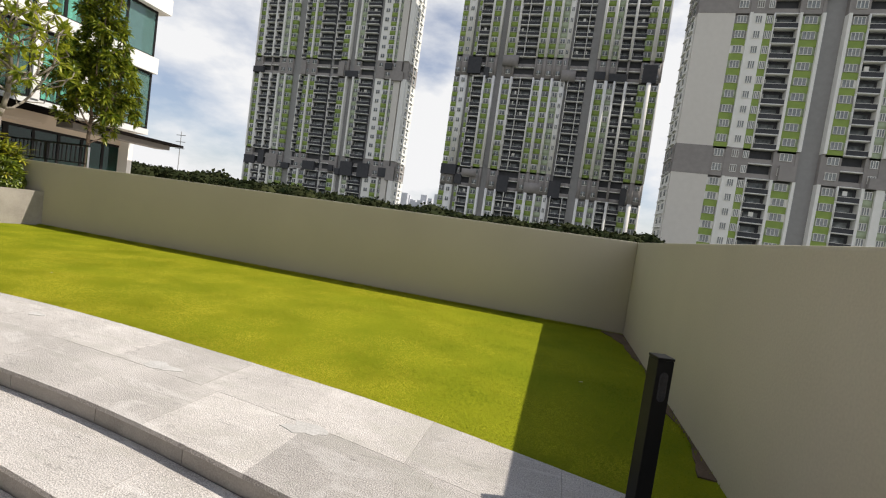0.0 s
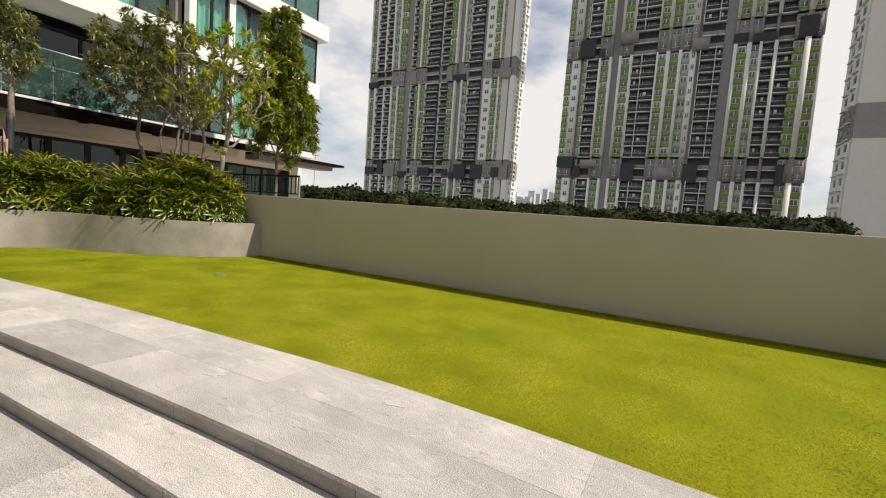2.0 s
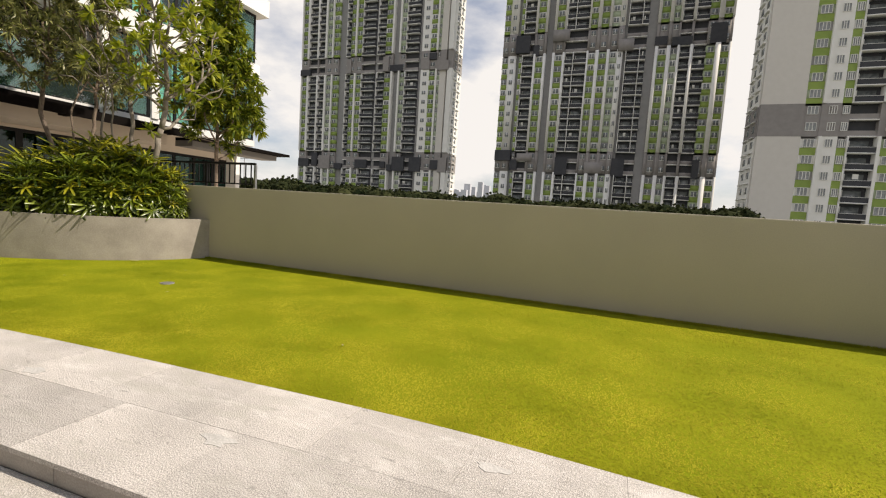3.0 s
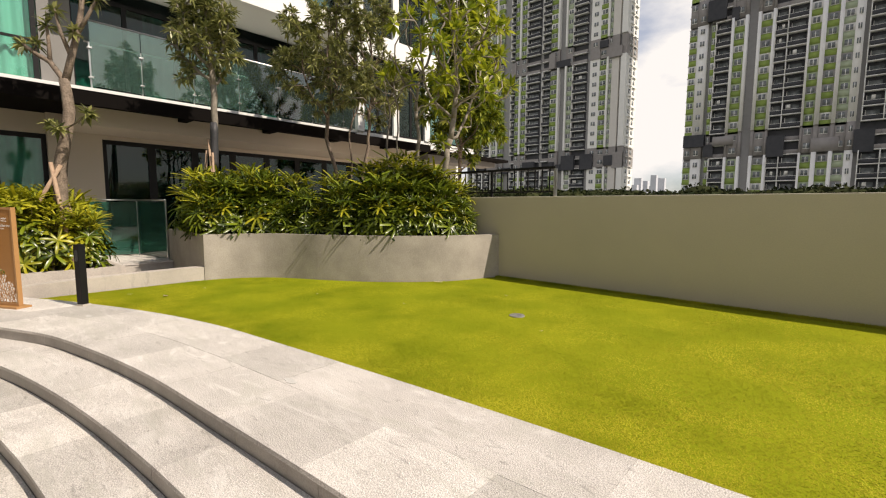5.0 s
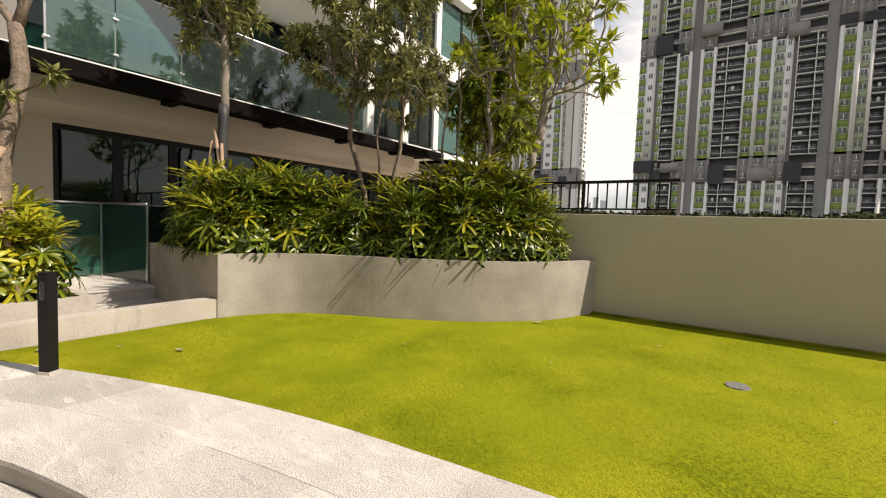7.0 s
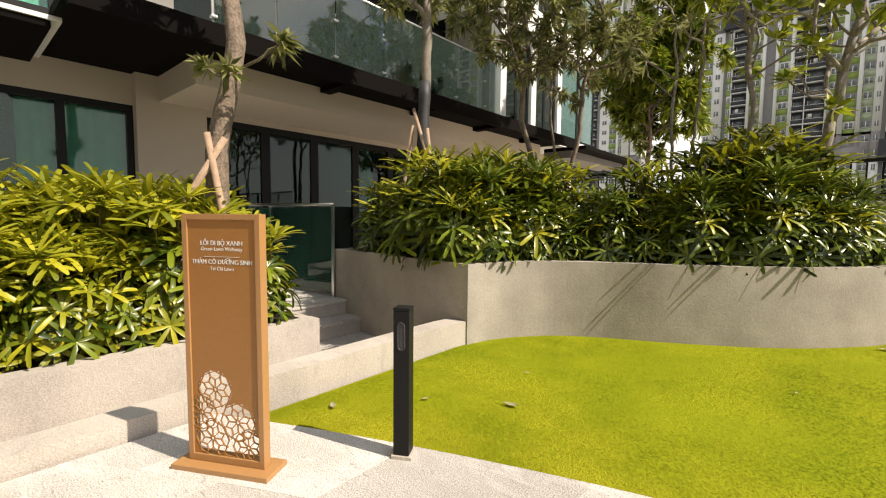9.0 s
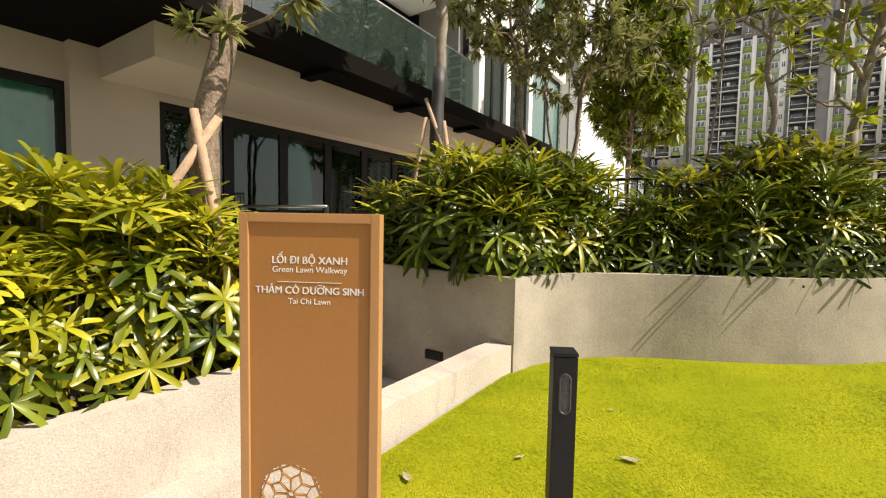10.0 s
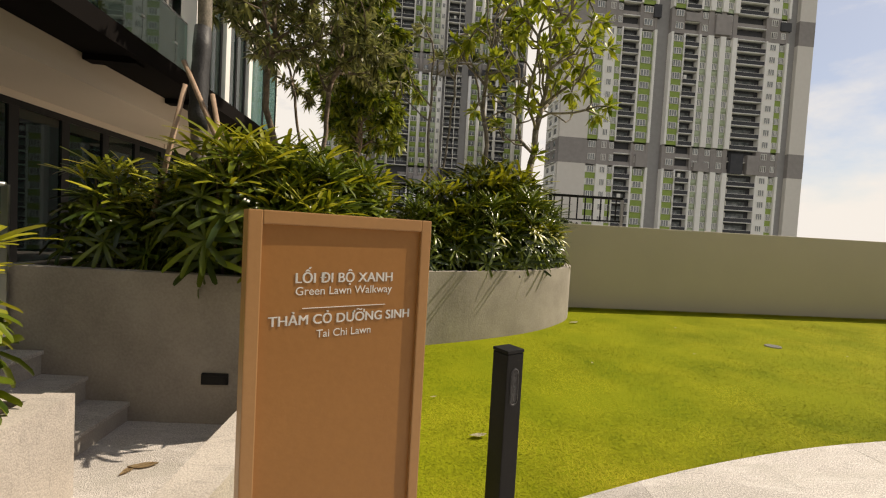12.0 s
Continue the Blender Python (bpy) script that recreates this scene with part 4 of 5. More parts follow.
C2 = [("G", 2.4), ("S", 3.2), ("K", 1.2), ("G", 1.2), ("B", 4.6), ("W", 0.8), ("G", 3), ("W", 0.9), ("K", 2.6), ("W", 0.9), ("G", 3), ("W", 0.7), ("B", 3.2), ("B", 5), ("W", 0.6), ("G", 2.6), ("W", 1.2), ("G", 2.8), ("W", 1), ("L", 2.6), ("S", 2), ("K", 1), ("B", 4.6),
      ("B", 2.2), ("K", 3), ("W", 1), ("G", 2.8), ("W", 1.2), ("L", 2.2), ("W", 0.6), ("B", 3.4), ("W", 0.8), ("B", 4.2), ("G", 2.8), ("W", 1.5), ("G", 2.6), ("W", 0.6)]
C3 = [("P", 7.2), ("G", 2.6), ("W", 0.5), ("S", 2.6), ("G", 1.4), ("B", 4.4), ("W", 0.5), ("G", 3.4), ("W", 0.6), ("K", 3.8), ("W", 0.6), ("G", 3.0), ("B", 3.9), ("W", 0.5), ("L", 1.9), ("W", 1.4), ("L", 1.9), ("W", 1.4), ("L", 1.9), ("W", 1.2),
      ("B", 8.0), ("W", 0.4), ("S", 3.6), ("G", 1.6), ("W", 0.6), ("K", 3.0), ("P", 4.4)]
tower("grey white and lime green apartment tower with dark balconies", -113.2, 142, 62.2, 9, C1, 3.12, [14.6, 48.9, 83.2], 100, 1)
tower("grey white and lime green apartment tower seen square on", -31.8, 134, 59.8, 18, C2, 3.12, [14.5, 48.8, 83.1], 96, -1)
tower("apartment tower with a blank white corner and lime green bays", 28.4, 102, 64.2, 9.5, C3, 3.0, [-13.4, 19.5, 52.5], 78, -1, True)

# far city and the mast
city = thing("far_city", "pale hazy tower blocks far away", "city")
rnd = random.Random(5)
for i in range(16):
    az = radians(15.6 + 0.42 * i)
    r = 1250 + rnd.uniform(-60, 60)
    w, h = rnd.uniform(9, 18), 1500 * math.tan(radians(rnd.uniform(2.6, 3.9))) * 0.8
    cx, cy = -r * math.sin(az), r * math.cos(az)
    box_part("block", (cx - w / 2, cx + w / 2, cy, cy + 14, -14, h), T_CITY, city)
mast = thing("radio_mast", "thin lattice mast with cross arms far behind the trees", "mast")
mx, my = -71.8, 74.3
bm = bmesh.new()
tube(bm, [(mx, my, -14), (mx, my, 13.2)], [0.12, 0.06], 6)
part("pole", bm, T_GREY, mast)
for z in (9.6, 11.0, 12.4):
    box_part("cross_arm", (mx - 1.2, mx + 1.2, my - 0.06, my + 0.06, z, z + 0.12), T_GREY, mast)


# ---------- leaves and trees ----------
def leaf_cloud(centres, normals_up, count, length, width, seed, droop=0.3, spread=1.0):
    """Arrays of pointed leaves round centres: each leaf two quads folded along its rib."""
    g = np.random.default_rng(seed)
    c = np.repeat(np.asarray(centres, float), count, axis=0)
    ax = np.repeat(np.asarray(normals_up, float), count, axis=0)
    n = len(c)
    d = g.normal(size=(n, 3))
    d /= np.linalg.norm(d, axis=1)[:, None]
    d = d * spread + ax * g.uniform(0.1, 0.9, n)[:, None]
    d /= np.linalg.norm(d, axis=1)[:, None]
    L = length * g.uniform(0.65, 1.25, n)[:, None]
    side = np.cross(d, g.normal(size=(n, 3)) * 0.35 + np.array([0, 0, 1.0]))
    side /= np.linalg.norm(side, axis=1)[:, None] + 1e-9
    up = np.cross(side, d)
    W = width * g.uniform(0.8, 1.2, n)[:, None]
    sag = np.array([0, 0, -1.0]) * L * droop
    base = c + d * L * 0.08
    m1 = c + d * L * 0.5 + sag * 0.25
    tip = c + d * L + sag
    q1 = m1 + side * W / 2 + up * W * 0.12
    q2 = m1 - side * W / 2 + up * W * 0.12
    vs = np.stack([base, q1, tip, q2, m1], axis=1).reshape(-1, 3)
    tri = np.array([(0, 1, 4), (1, 2, 4), (2, 3, 4), (3, 0, 4)])
    fs = (tri[None] + 5 * np.arange(n)[:, None, None]).reshape(-1, 3)
    return vs, fs


def crown_points(blobs, g):
    """Points spread through soft-edged ellipsoids (centre, radii, number), thinner towards the middle."""
    out = []
    for c, r, n in blobs:
        d = g.normal(size=(n, 3))
        d /= np.linalg.norm(d, axis=1)[:, None]
        bulge = 0.82 + 0.18 * np.sin(3.1 * d[:, :1] * 2 + 5.0 * d[:, 2:]) + g.normal(0, 0.06, (n, 1))
        out.append(np.array(c) + d * np.array(r) * bulge * g.uniform(0.12, 1.0, (n, 1)) ** 0.45)
    return np.concatenate(out)


def wild_tree(label, at, stems, blobs, seed, bark, leaf, twig, leaf_n, leaf_len, leaf_w, droop, back=1, step=0.2, kill=None):
    """A tree whose limbs fork towards the points of its crown; leaves sit on the last nodes of every twig.
    stems: lists of points from the foot; blobs: crown ellipsoids; back: nodes behind a tip that also carry leaves."""
    t = thing("tree", label, "tree", "garden trees", at)
    g = np.random.default_rng(seed)
    pull = crown_points(blobs, g)
    pos, parent = [], []
    for pts in stems:
        last = -1
        for a, b in zip(pts, pts[1:]):
            a, b = np.array(a, float), np.array(b, float)
            m = max(2, int(np.linalg.norm(b - a) / 0.25))
            for i in range(0 if last < 0 else 1, m + 1):
                q = a + (b - a) * i / m + (g.normal(0, 0.012, 3) if 0 < i else 0)
                pos.append(q)
                parent.append(last)
                last = len(pos) - 1
    low = min(p[2] for p in pull) - 1.2
    kill = kill or step * 1.25
    heading = {}
    for _ in range(90):
        arr = np.array(pos)
        free = np.where(arr[:, 2] > low)[0]
        d2 = ((pull[:, None, :] - arr[None, free, :]) ** 2).sum(2)
        near = free[d2.argmin(1)]
        dist = np.sqrt(d2.min(1))
        keep = dist > kill
        pull, near = pull[keep], near[keep]
        if not len(pull):
            break
        grown = 0
        for k in np.unique(near):
            v = pull[near == k] - arr[k]
            v = (v / np.linalg.norm(v, axis=1)[:, None]).mean(0)
            v = v + 0.5 * heading.get(k, np.array((0, 0, 1.0))) + g.normal(0, 0.16, 3) + np.array((0, 0, 0.1))
            v /= np.linalg.norm(v) + 1e-9
            if sum(1 for j in range(len(parent)) if parent[j] == k) >= 3:
                continue
            pos.append(arr[k] + v * step)
            parent.append(int(k))
            heading[len(pos) - 1] = v
            grown += 1
        if not grown:
            break
    kids = {i: [] for i in range(len(pos))}
    for i, p in enumerate(parent):
        if p >= 0:
            kids[p].append(i)
    rad = [0.0] * len(pos)
    for i in range(len(pos) - 1, -1, -1):
        rad[i] = max(twig, sum(rad[k] ** 3.0 for k in kids[i]) ** (1 / 3.0))
    bm = bmesh.new()
    heads = [i for i, p in enumerate(parent) if p < 0] + [k for i in range(len(pos)) if len(kids[i]) > 1 for k in kids[i]]
    for h in heads:
        chain = [h] if parent[h] < 0 else [parent[h], h]
        while len(kids[chain[-1]]) == 1:
            chain.append(kids[chain[-1]][0])
        if len(chain) > 1:
            rr = [rad[i] for i in chain]
            if parent[h] >= 0:
                rr[0] = min(rr[0], rr[1] * 1.25)
            tube(bm, [pos[i] for i in chain], rr, 9 if rr[0] > 0.05 else 5)
    part("trunk", bm, bark, t, "", 0, True)
    c, ax = [], []
    for i in range(len(pos)):
        if not kids[i] and parent[i] >= 0:
            j = i
            for _ in range(back + 1):
                v = pos[j] - pos[parent[j]]
                c.append(pos[j])
                ax.append(v / (np.linalg.norm(v) + 1e-9))
                j = parent[j]
                if parent[j] < 0 or rad[j] > twig * 2.2:
                    break
    vs, fs = leaf_cloud(c, ax, leaf_n, leaf_len, leaf_w, seed, droop, 0.8)
    raw_part("crown", vs, fs, leaf, t, "stuff", False)
    return t


# thick leaning frangipani in the bed: a crooked trunk that forks, with tufts at the ends of its limbs
t1 = thing("tree", "leaning grey-barked frangipani with leaf tufts, propped by stakes", "tree", "garden trees", (-10.95, 1.5, 0.2))
bm = bmesh.new()
tube(bm, [(0, 0, 0), (0.04, -0.01, 0.7), (0.06, 0.01, 1.4), (0.02, 0.03, 1.9), (0.05, 0.07, 2.2), (0.08, 0.16, 2.6), (0.11, 0.23, 3.1), (0.05, 0.22, 3.45), (0.0, 0.2, 3.7)], [0.15, 0.125, 0.115, 0.118, 0.108, 0.10, 0.098, 0.092, 0.085], 12)
BOUGHS = [[(0.0, 0.2, 3.62), (-0.05, 0.18, 3.75), (-0.21, 0.04, 4.04), (-0.4, -0.15, 4.2), (-0.59, -0.3, 4.38)], [(-0.21, 0.04, 4.04), (-0.27, 0.05, 4.4), (-0.3, 0.04, 4.78)], [(0.0, 0.21, 3.62), (0.04, 0.33, 4.15), (0.11, 0.44, 4.6), (0.13, 0.52, 5.05), (0.15, 0.56, 5.45)],
         [(0.04, 0.33, 4.15), (0.0, 0.2, 4.6), (-0.08, 0.15, 5.0)], [(0.11, 0.44, 4.6), (0.25, 0.6, 4.95), (0.3, 0.75, 5.3)]]
for k, limb in enumerate(BOUGHS):
    n = len(limb)
    r0 = (0.062, 0.042, 0.07, 0.042, 0.042)[k]
    tube(bm, limb, [r0 * (1 - 0.45 * i / (n - 1)) for i in range(n)], 9)
part("trunk", bm, M_BARK, t1, "", 0, True)
for k, (foot, head) in enumerate((((-0.55, -0.9, 0.0), (0.26, 0.02, 2.03)), ((0.50, 0.10, 0.0), (0.13, -0.11, 2.08)), ((-0.45, 0.5, 0.0), (0.06, -0.06, 1.95)))):
    bm = bmesh.new()
    f, h = Vector(foot), Vector(head)
    tube(bm, [f, f.lerp(h, 0.5) + Vector((0.01, -0.012, 0.0)), h], [0.042, 0.039, 0.035], 8)
    part("stake", bm, M_STAKE, t1, "pale wooden prop", 0, True)
TUFTS = [((0.10, 0.12, 2.55), (0.43, 0.0, 2.72), 0.20), ((0.16, 0.16, 2.75), (0.79, 0.41, 3.0), 0.25), ((0.08, 0.14, 2.7), (-0.12, -0.05, 2.85), 0.19), ((-0.4, -0.15, 4.2), (-0.6, -0.32, 4.4), 0.23), ((-0.27, 0.05, 4.5), (-0.3, 0.04, 4.8), 0.23),
         ((-0.4, -0.15, 4.2), (-0.45, -0.1, 4.45), 0.21), ((0.13, 0.52, 5.1), (0.15, 0.56, 5.48), 0.24), ((0.0, 0.2, 4.65), (-0.09, 0.14, 5.02), 0.23), ((0.25, 0.6, 4.95), (0.31, 0.76, 5.32), 0.24), ((0.08, 0.38, 4.4), (0.3, 0.35, 4.6), 0.2)]
for k, (p, q, size) in enumerate(TUFTS):
    p, q = Vector(p), Vector(q)
    bm = bmesh.new()
    tube(bm, [p, p.lerp(q, 0.5) - Vector((0, 0, 0.03)), q], [0.018, 0.015, 0.012], 7)
    part("side_shoot", bm, M_BARK, t1, "", 0, True)
    d = (q - p).normalized()
    vs, fs = leaf_cloud([q, q - d * 0.05, q - d * 0.1], [d] * 3, 15, size, size * 0.27, 40 + k, 0.22)
    raw_part("leaf_tuft", vs, fs, M_LEAF1, t1, "stuff")

# straight tree with wrapped trunk
t2 = wild_tree("slim pale-trunked tree with a black trunk wrap and wooden props", (-10.4, 4.2, 0.82), [[(0, 0, 0), (0.02, 0.0, 1.0), (-0.01, 0.03, 2.0), (0.03, 0.05, 2.9), (0.0, 0.03, 3.4)]],
               [((-0.08, -0.06, 4.45), (0.95, 0.9, 1.2), 320)], 23, M_BARK2, M_LEAF1, 0.018, 24, 0.22, 0.052, 0.2, 2, 0.16)
bm = bmesh.new()
tube(bm, [(0.0, 0.02, 1.5), (-0.01, 0.022, 1.66), (-0.01, 0.026, 1.8), (-0.012, 0.028, 1.92), (-0.01, 0.03, 2.05), (0.0, 0.034, 2.2), (0.005, 0.036, 2.34), (0.008, 0.04, 2.56)], [0.086, 0.092, 0.084, 0.094, 0.086, 0.082, 0.09, 0.078], 14)
part("trunk_wrap", bm, M_WRAP, t2, "black plastic wrapped round the trunk", 0, True)
for foot, head in (((0.95, -0.32, 0.0), (-0.13, -0.05, 2.17)), ((0.6, -0.25, 0.0), (0.17, -0.08, 1.85)), ((-0.42, -0.2, 0.0), (-0.08, -0.11, 1.92))):
    bm = bmesh.new()
    tube(bm, [foot, Vector(foot).lerp(Vector(head), 0.5), head], [0.03, 0.028, 0.025], 8)
    part("stake", bm, M_STAKE, t2, "pale wooden prop", 0, True)

# grey-leaved spreading tree
wild_tree("grey-green broad tree with several slim trunks", (-10.2, 7.9, 0.1), [[(0, 0, 0), (0.05, 0, 1.5), (-0.02, 0.05, 2.9)], [(0.1, 0.05, 0), (-0.2, -0.25, 2.0), (-0.5, -0.45, 3.3)], [(0.05, 0.1, 0), (0.22, 0.2, 2.0), (0.4, 0.35, 3.1)]],
          [((-0.25, -0.15, 5.65), (2.2, 2.0, 1.85), 820), ((0.2, 0.2, 4.5), (1.8, 1.6, 0.8), 200)], 31, M_BARK, M_LEAF1, 0.012, 30, 0.215, 0.052, 0.2, 2)

# open frangipani by the railing
wild_tree("open branching frangipani with bright yellow-green leaves", (-6.5, 7.2, 0.82), [[(0, 0, 0), (0.03, 0.02, 0.8), (0.05, 0.03, 1.3)], [(0.08, 0.02, 0), (0.25, 0.02, 0.9), (0.55, 0.08, 1.45)], [(-0.05, 0.02, 0.1), (-0.14, 0.05, 0.9), (-0.3, 0.1, 1.3)]],
          [((0.5, 0.3, 3.7), (1.7, 1.5, 1.65), 460), ((0.6, 0.3, 4.5), (1.3, 1.25, 0.9), 160)], 47, M_BARK2, M_LEAF2, 0.0155, 22, 0.26, 0.082, 0.1, 0, 0.22)
wild_tree("slender young frangipani with sparse leaves", (-7.75, 7.2, 0.82), [[(0, 0, 0), (-0.03, 0.02, 1.2), (-0.08, 0.05, 2.0)], [(0.05, 0, 0), (0.16, 0.08, 1.2), (0.25, 0.1, 1.9)]],
          [((0.0, 0.05, 3.1), (0.8, 0.75, 1.1), 70)], 53, M_BARK2, M_LEAF1, 0.014, 14, 0.24, 0.065, 0.2, 0, 0.27)
# dense mango-like tree by the wing
wild_tree("dense upright green tree beside the glazed wing", (-9.6, 12.1, 0.0), [[(0, 0, 0), (0.05, 0, 1.6), (0.0, 0.05, 3.0)]],
          [((0.1, 0.1, 5.1), (1.6, 1.55, 2.3), 760), ((0.05, 0.1, 7.8), (0.95, 0.95, 1.9), 300)], 61, M_BARK, M_LEAF3, 0.012, 36, 0.285, 0.088, 0.3, 2)


# tree line beyond the parapet: clumps of small leaves
def clump_belt(name, label, pts, seed, leaf, mat):
    g = np.random.default_rng(seed)
    cs, ns = [], []
    for x, y, z, r in pts:
        k = int(150 * max(1.0, r / 3))
        d = g.normal(size=(k, 3))
        d /= np.linalg.norm(d, axis=1)[:, None]
        d[:, 2] = np.abs(d[:, 2]) * 0.9 - 0.15
        cs.append(np.array([x, y, z]) + d * r * g.uniform(0.75, 1.08, (k, 1)) * np.array([1, 1, 0.8]))
        ns.append(d)
    vs, fs = leaf_cloud(np.concatenate(cs), np.concatenate(ns), 2, leaf, leaf * 0.7, seed, 0.15)
    ob = raw_part(name, vs, fs, mat, None, "stuff")
    tagged(ob, label, "trees")
    # solid cores added inside the clumps in place of their inner shade
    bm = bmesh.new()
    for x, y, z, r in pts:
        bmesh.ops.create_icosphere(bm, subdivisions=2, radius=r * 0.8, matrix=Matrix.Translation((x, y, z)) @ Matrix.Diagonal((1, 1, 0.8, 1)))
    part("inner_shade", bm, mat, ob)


belt = []
rnd = random.Random(9)
for i in range(90):
    az = radians(52 - 66 * i / 89)
    r = 74 + rnd.uniform(-10, 14)
    top = 1.5 + r * math.tan(radians(2.2 + 0.5 * math.sin(i * 0.5) * rnd.random() + 0.45 * rnd.random()))
    rad = rnd.uniform(2.6, 4.2)
    belt.append((-r * math.sin(az) + 2, r * math.cos(az), top - rad * 0.85, rad))
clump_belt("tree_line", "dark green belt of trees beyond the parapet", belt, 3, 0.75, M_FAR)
hedge = []
for i in range(34):
    az = radians(56 - 30 * i / 33)
    r = 52 + rnd.uniform(-3, 3)
    rad = rnd.uniform(1.5, 2.1)
    hedge.append((-r * math.sin(az) + 2, r * math.cos(az), 1.55 + r * math.tan(radians(2.5 - 0.01 * i)) - rad * 0.8, rad))
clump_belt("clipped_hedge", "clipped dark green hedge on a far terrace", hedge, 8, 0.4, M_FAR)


# ---------- lady palms ----------
def frond_mesh(n, length, width, seed, mat, cup=0.0):
    """A fan of strap leaflets round a hub; the hub is the origin, the fan faces +z, its stalk comes from below."""
    rnd = random.Random(seed)
    bm = bmesh.new()
    tube(bm, [(0, 0, -0.24), (0.01, 0, -0.1), (0, 0, 0)], [0.006, 0.005, 0.004], 4)
    for i in range(n):
        a = (i / (n - 1) - 0.5) * 5.3 + rnd.uniform(-0.14, 0.14)
        L = length * rnd.uniform(0.78, 1.12)
        rise, fall = rnd.uniform(0.36, 0.56) + cup, rnd.uniform(0.30, 0.52) * (1 - 0.5 * cup)
        s = Vector((-math.sin(a), math.cos(a), 0))
        prev = None
        for t, w in ((0.0, 0.22), (0.25, 0.8), (0.6, 1.0), (0.9, 0.86), (1.0, 0.45)):
            c = Vector((math.cos(a) * L * t, math.sin(a) * L * t, L * (rise * t - fall * t * t)))
            h = width * w / 2
            row = [bm.verts.new(c + s * h + Vector((0, 0, h * 0.3))), bm.verts.new(c), bm.verts.new(c - s * h + Vector((0, 0, h * 0.3)))]
            if prev:
                bm.faces.new((prev[0], row[0], row[1], prev[1]))
                bm.faces.new((prev[1], row[1], row[2], prev[2]))
            prev = row
    return to_mesh("frond", bm, mat, 0, True)


FRONDS = [frond_mesh(n, l, w, sd, mt) for n, l, w, sd, mt in ((10, 0.31, 0.047, 1, M_PALM), (11, 0.33, 0.044, 2, M_PALM), (9, 0.32, 0.050, 3, M_PALM), (10, 0.32, 0.047, 4, M_PALMY), (9, 0.30, 0.050, 5, M_PALMY),
                                                              (9, 0.33, 0.056, 6, M_PALM), (8, 0.33, 0.060, 7, M_PALM), (9, 0.34, 0.057, 8, M_PALMY), (8, 0.32, 0.062, 9, M_PALMY))]
CUPS = [frond_mesh(n, l, w, sd, mt, 0.4) for n, l, w, sd, mt in ((11, 0.34, 0.036, 11, M_PALM), (10, 0.36, 0.036, 12, M_PALMY), (10, 0.34, 0.046, 13, M_PALM), (9, 0.34, 0.048, 14, M_PALMY))]


def palm(label, group, height, spread, count, seed, yellow, broad):
    """A clump of canes wrapped in fan fronds that face outwards, from the soil to the top."""
    t = thing("lady_palm", label, "palm", group)
    rnd = random.Random(seed)
    for k in range(5):
        a = rnd.uniform(0, 6.28)
        b = Vector((math.cos(a), math.sin(a), 0)) * spread * 0.2
        e = Vector((math.cos(a), math.sin(a), 0)) * spread * rnd.uniform(0.2, 0.45) + Vector((0, 0, height * rnd.uniform(0.7, 0.92)))
        bm = bmesh.new()
        tube(bm, [b, b.lerp(e, 0.5) + Vector((0, 0, 0.05)), e], [0.014, 0.012, 0.009], 6)
        part("cane", bm, M_BARK, t)
    green, gold = ((5, 6, 5), (7, 8)) if broad else ((0, 1, 2), (3, 4))
    for i in range(count):
        h = (0.10 + 0.90 * ((i + rnd.random()) / count) ** 0.85) * rnd.uniform(0.9, 1.04)
        a = i * 2.39996 + rnd.uniform(-0.4, 0.4)
        r = spread * (0.95 - 0.42 * max(0.0, h - 0.55) / 0.45) * rnd.uniform(0.45, 1.08)
        n = Vector((math.cos(a) * (1.05 - 0.7 * h), math.sin(a) * (1.05 - 0.7 * h), 0.12 + 0.95 * h + rnd.uniform(-0.15, 0.15))).normalized()
        q = n.to_track_quat("Z", "Y").to_matrix().to_4x4() @ Matrix.Rotation(rnd.uniform(0, 6.28), 4, "Z")
        k = rnd.uniform(0.95, 1.3)
        # more yellow fronds near the top put the sunlight on the crowns into colour
        me = FRONDS[rnd.choice(gold if rnd.random() < (yellow + 0.3 if h > 0.8 else yellow * 0.7) else green)]
        if h > 0.66 and rnd.random() < 0.7:
            me = CUPS[(2 if broad else 0) + (1 if rnd.random() < yellow + 0.25 else 0)]
            q = (n + Vector((0, 0, 0.4))).normalized().to_track_quat("Z", "Y").to_matrix().to_4x4() @ Matrix.Rotation(rnd.uniform(0, 6.28), 4, "Z")
        ob = new("frond", me)
        ob.parent = t
        ob.matrix_basis = Matrix.Translation((r * math.cos(a), r * math.sin(a), h * height)) @ q @ Matrix.Diagonal((k, k, k, 1))
    return t


hedge_kinds = [palm("lush dark green lady palm hanging over the planter edge", "lady palms in the planter", h, 0.50, 42, 70 + i, 0.15, False) for i, h in enumerate((1.14, 1.28, 1.42))]
bed_kinds = [palm("yellow-green lady palm with broad fan leaves in the bed", "lady palms in the bed", h, 0.50, 46, 80 + i, 0.85, True) for i, h in enumerate((1.45, 1.6, 1.75))]
rnd = random.Random(77)
used = set()


def plant(kinds, i, x, y, z, s):
    k = kinds[i % 3]
    m = pose(x, y, z, 0, 0, rnd.uniform(0, 360)) @ Matrix.Diagonal((s, s, s, 1))
    if k.name in used:
        copy_thing(k, m)
    else:
        used.add(k.name)
        k.matrix_basis = m


spots = []
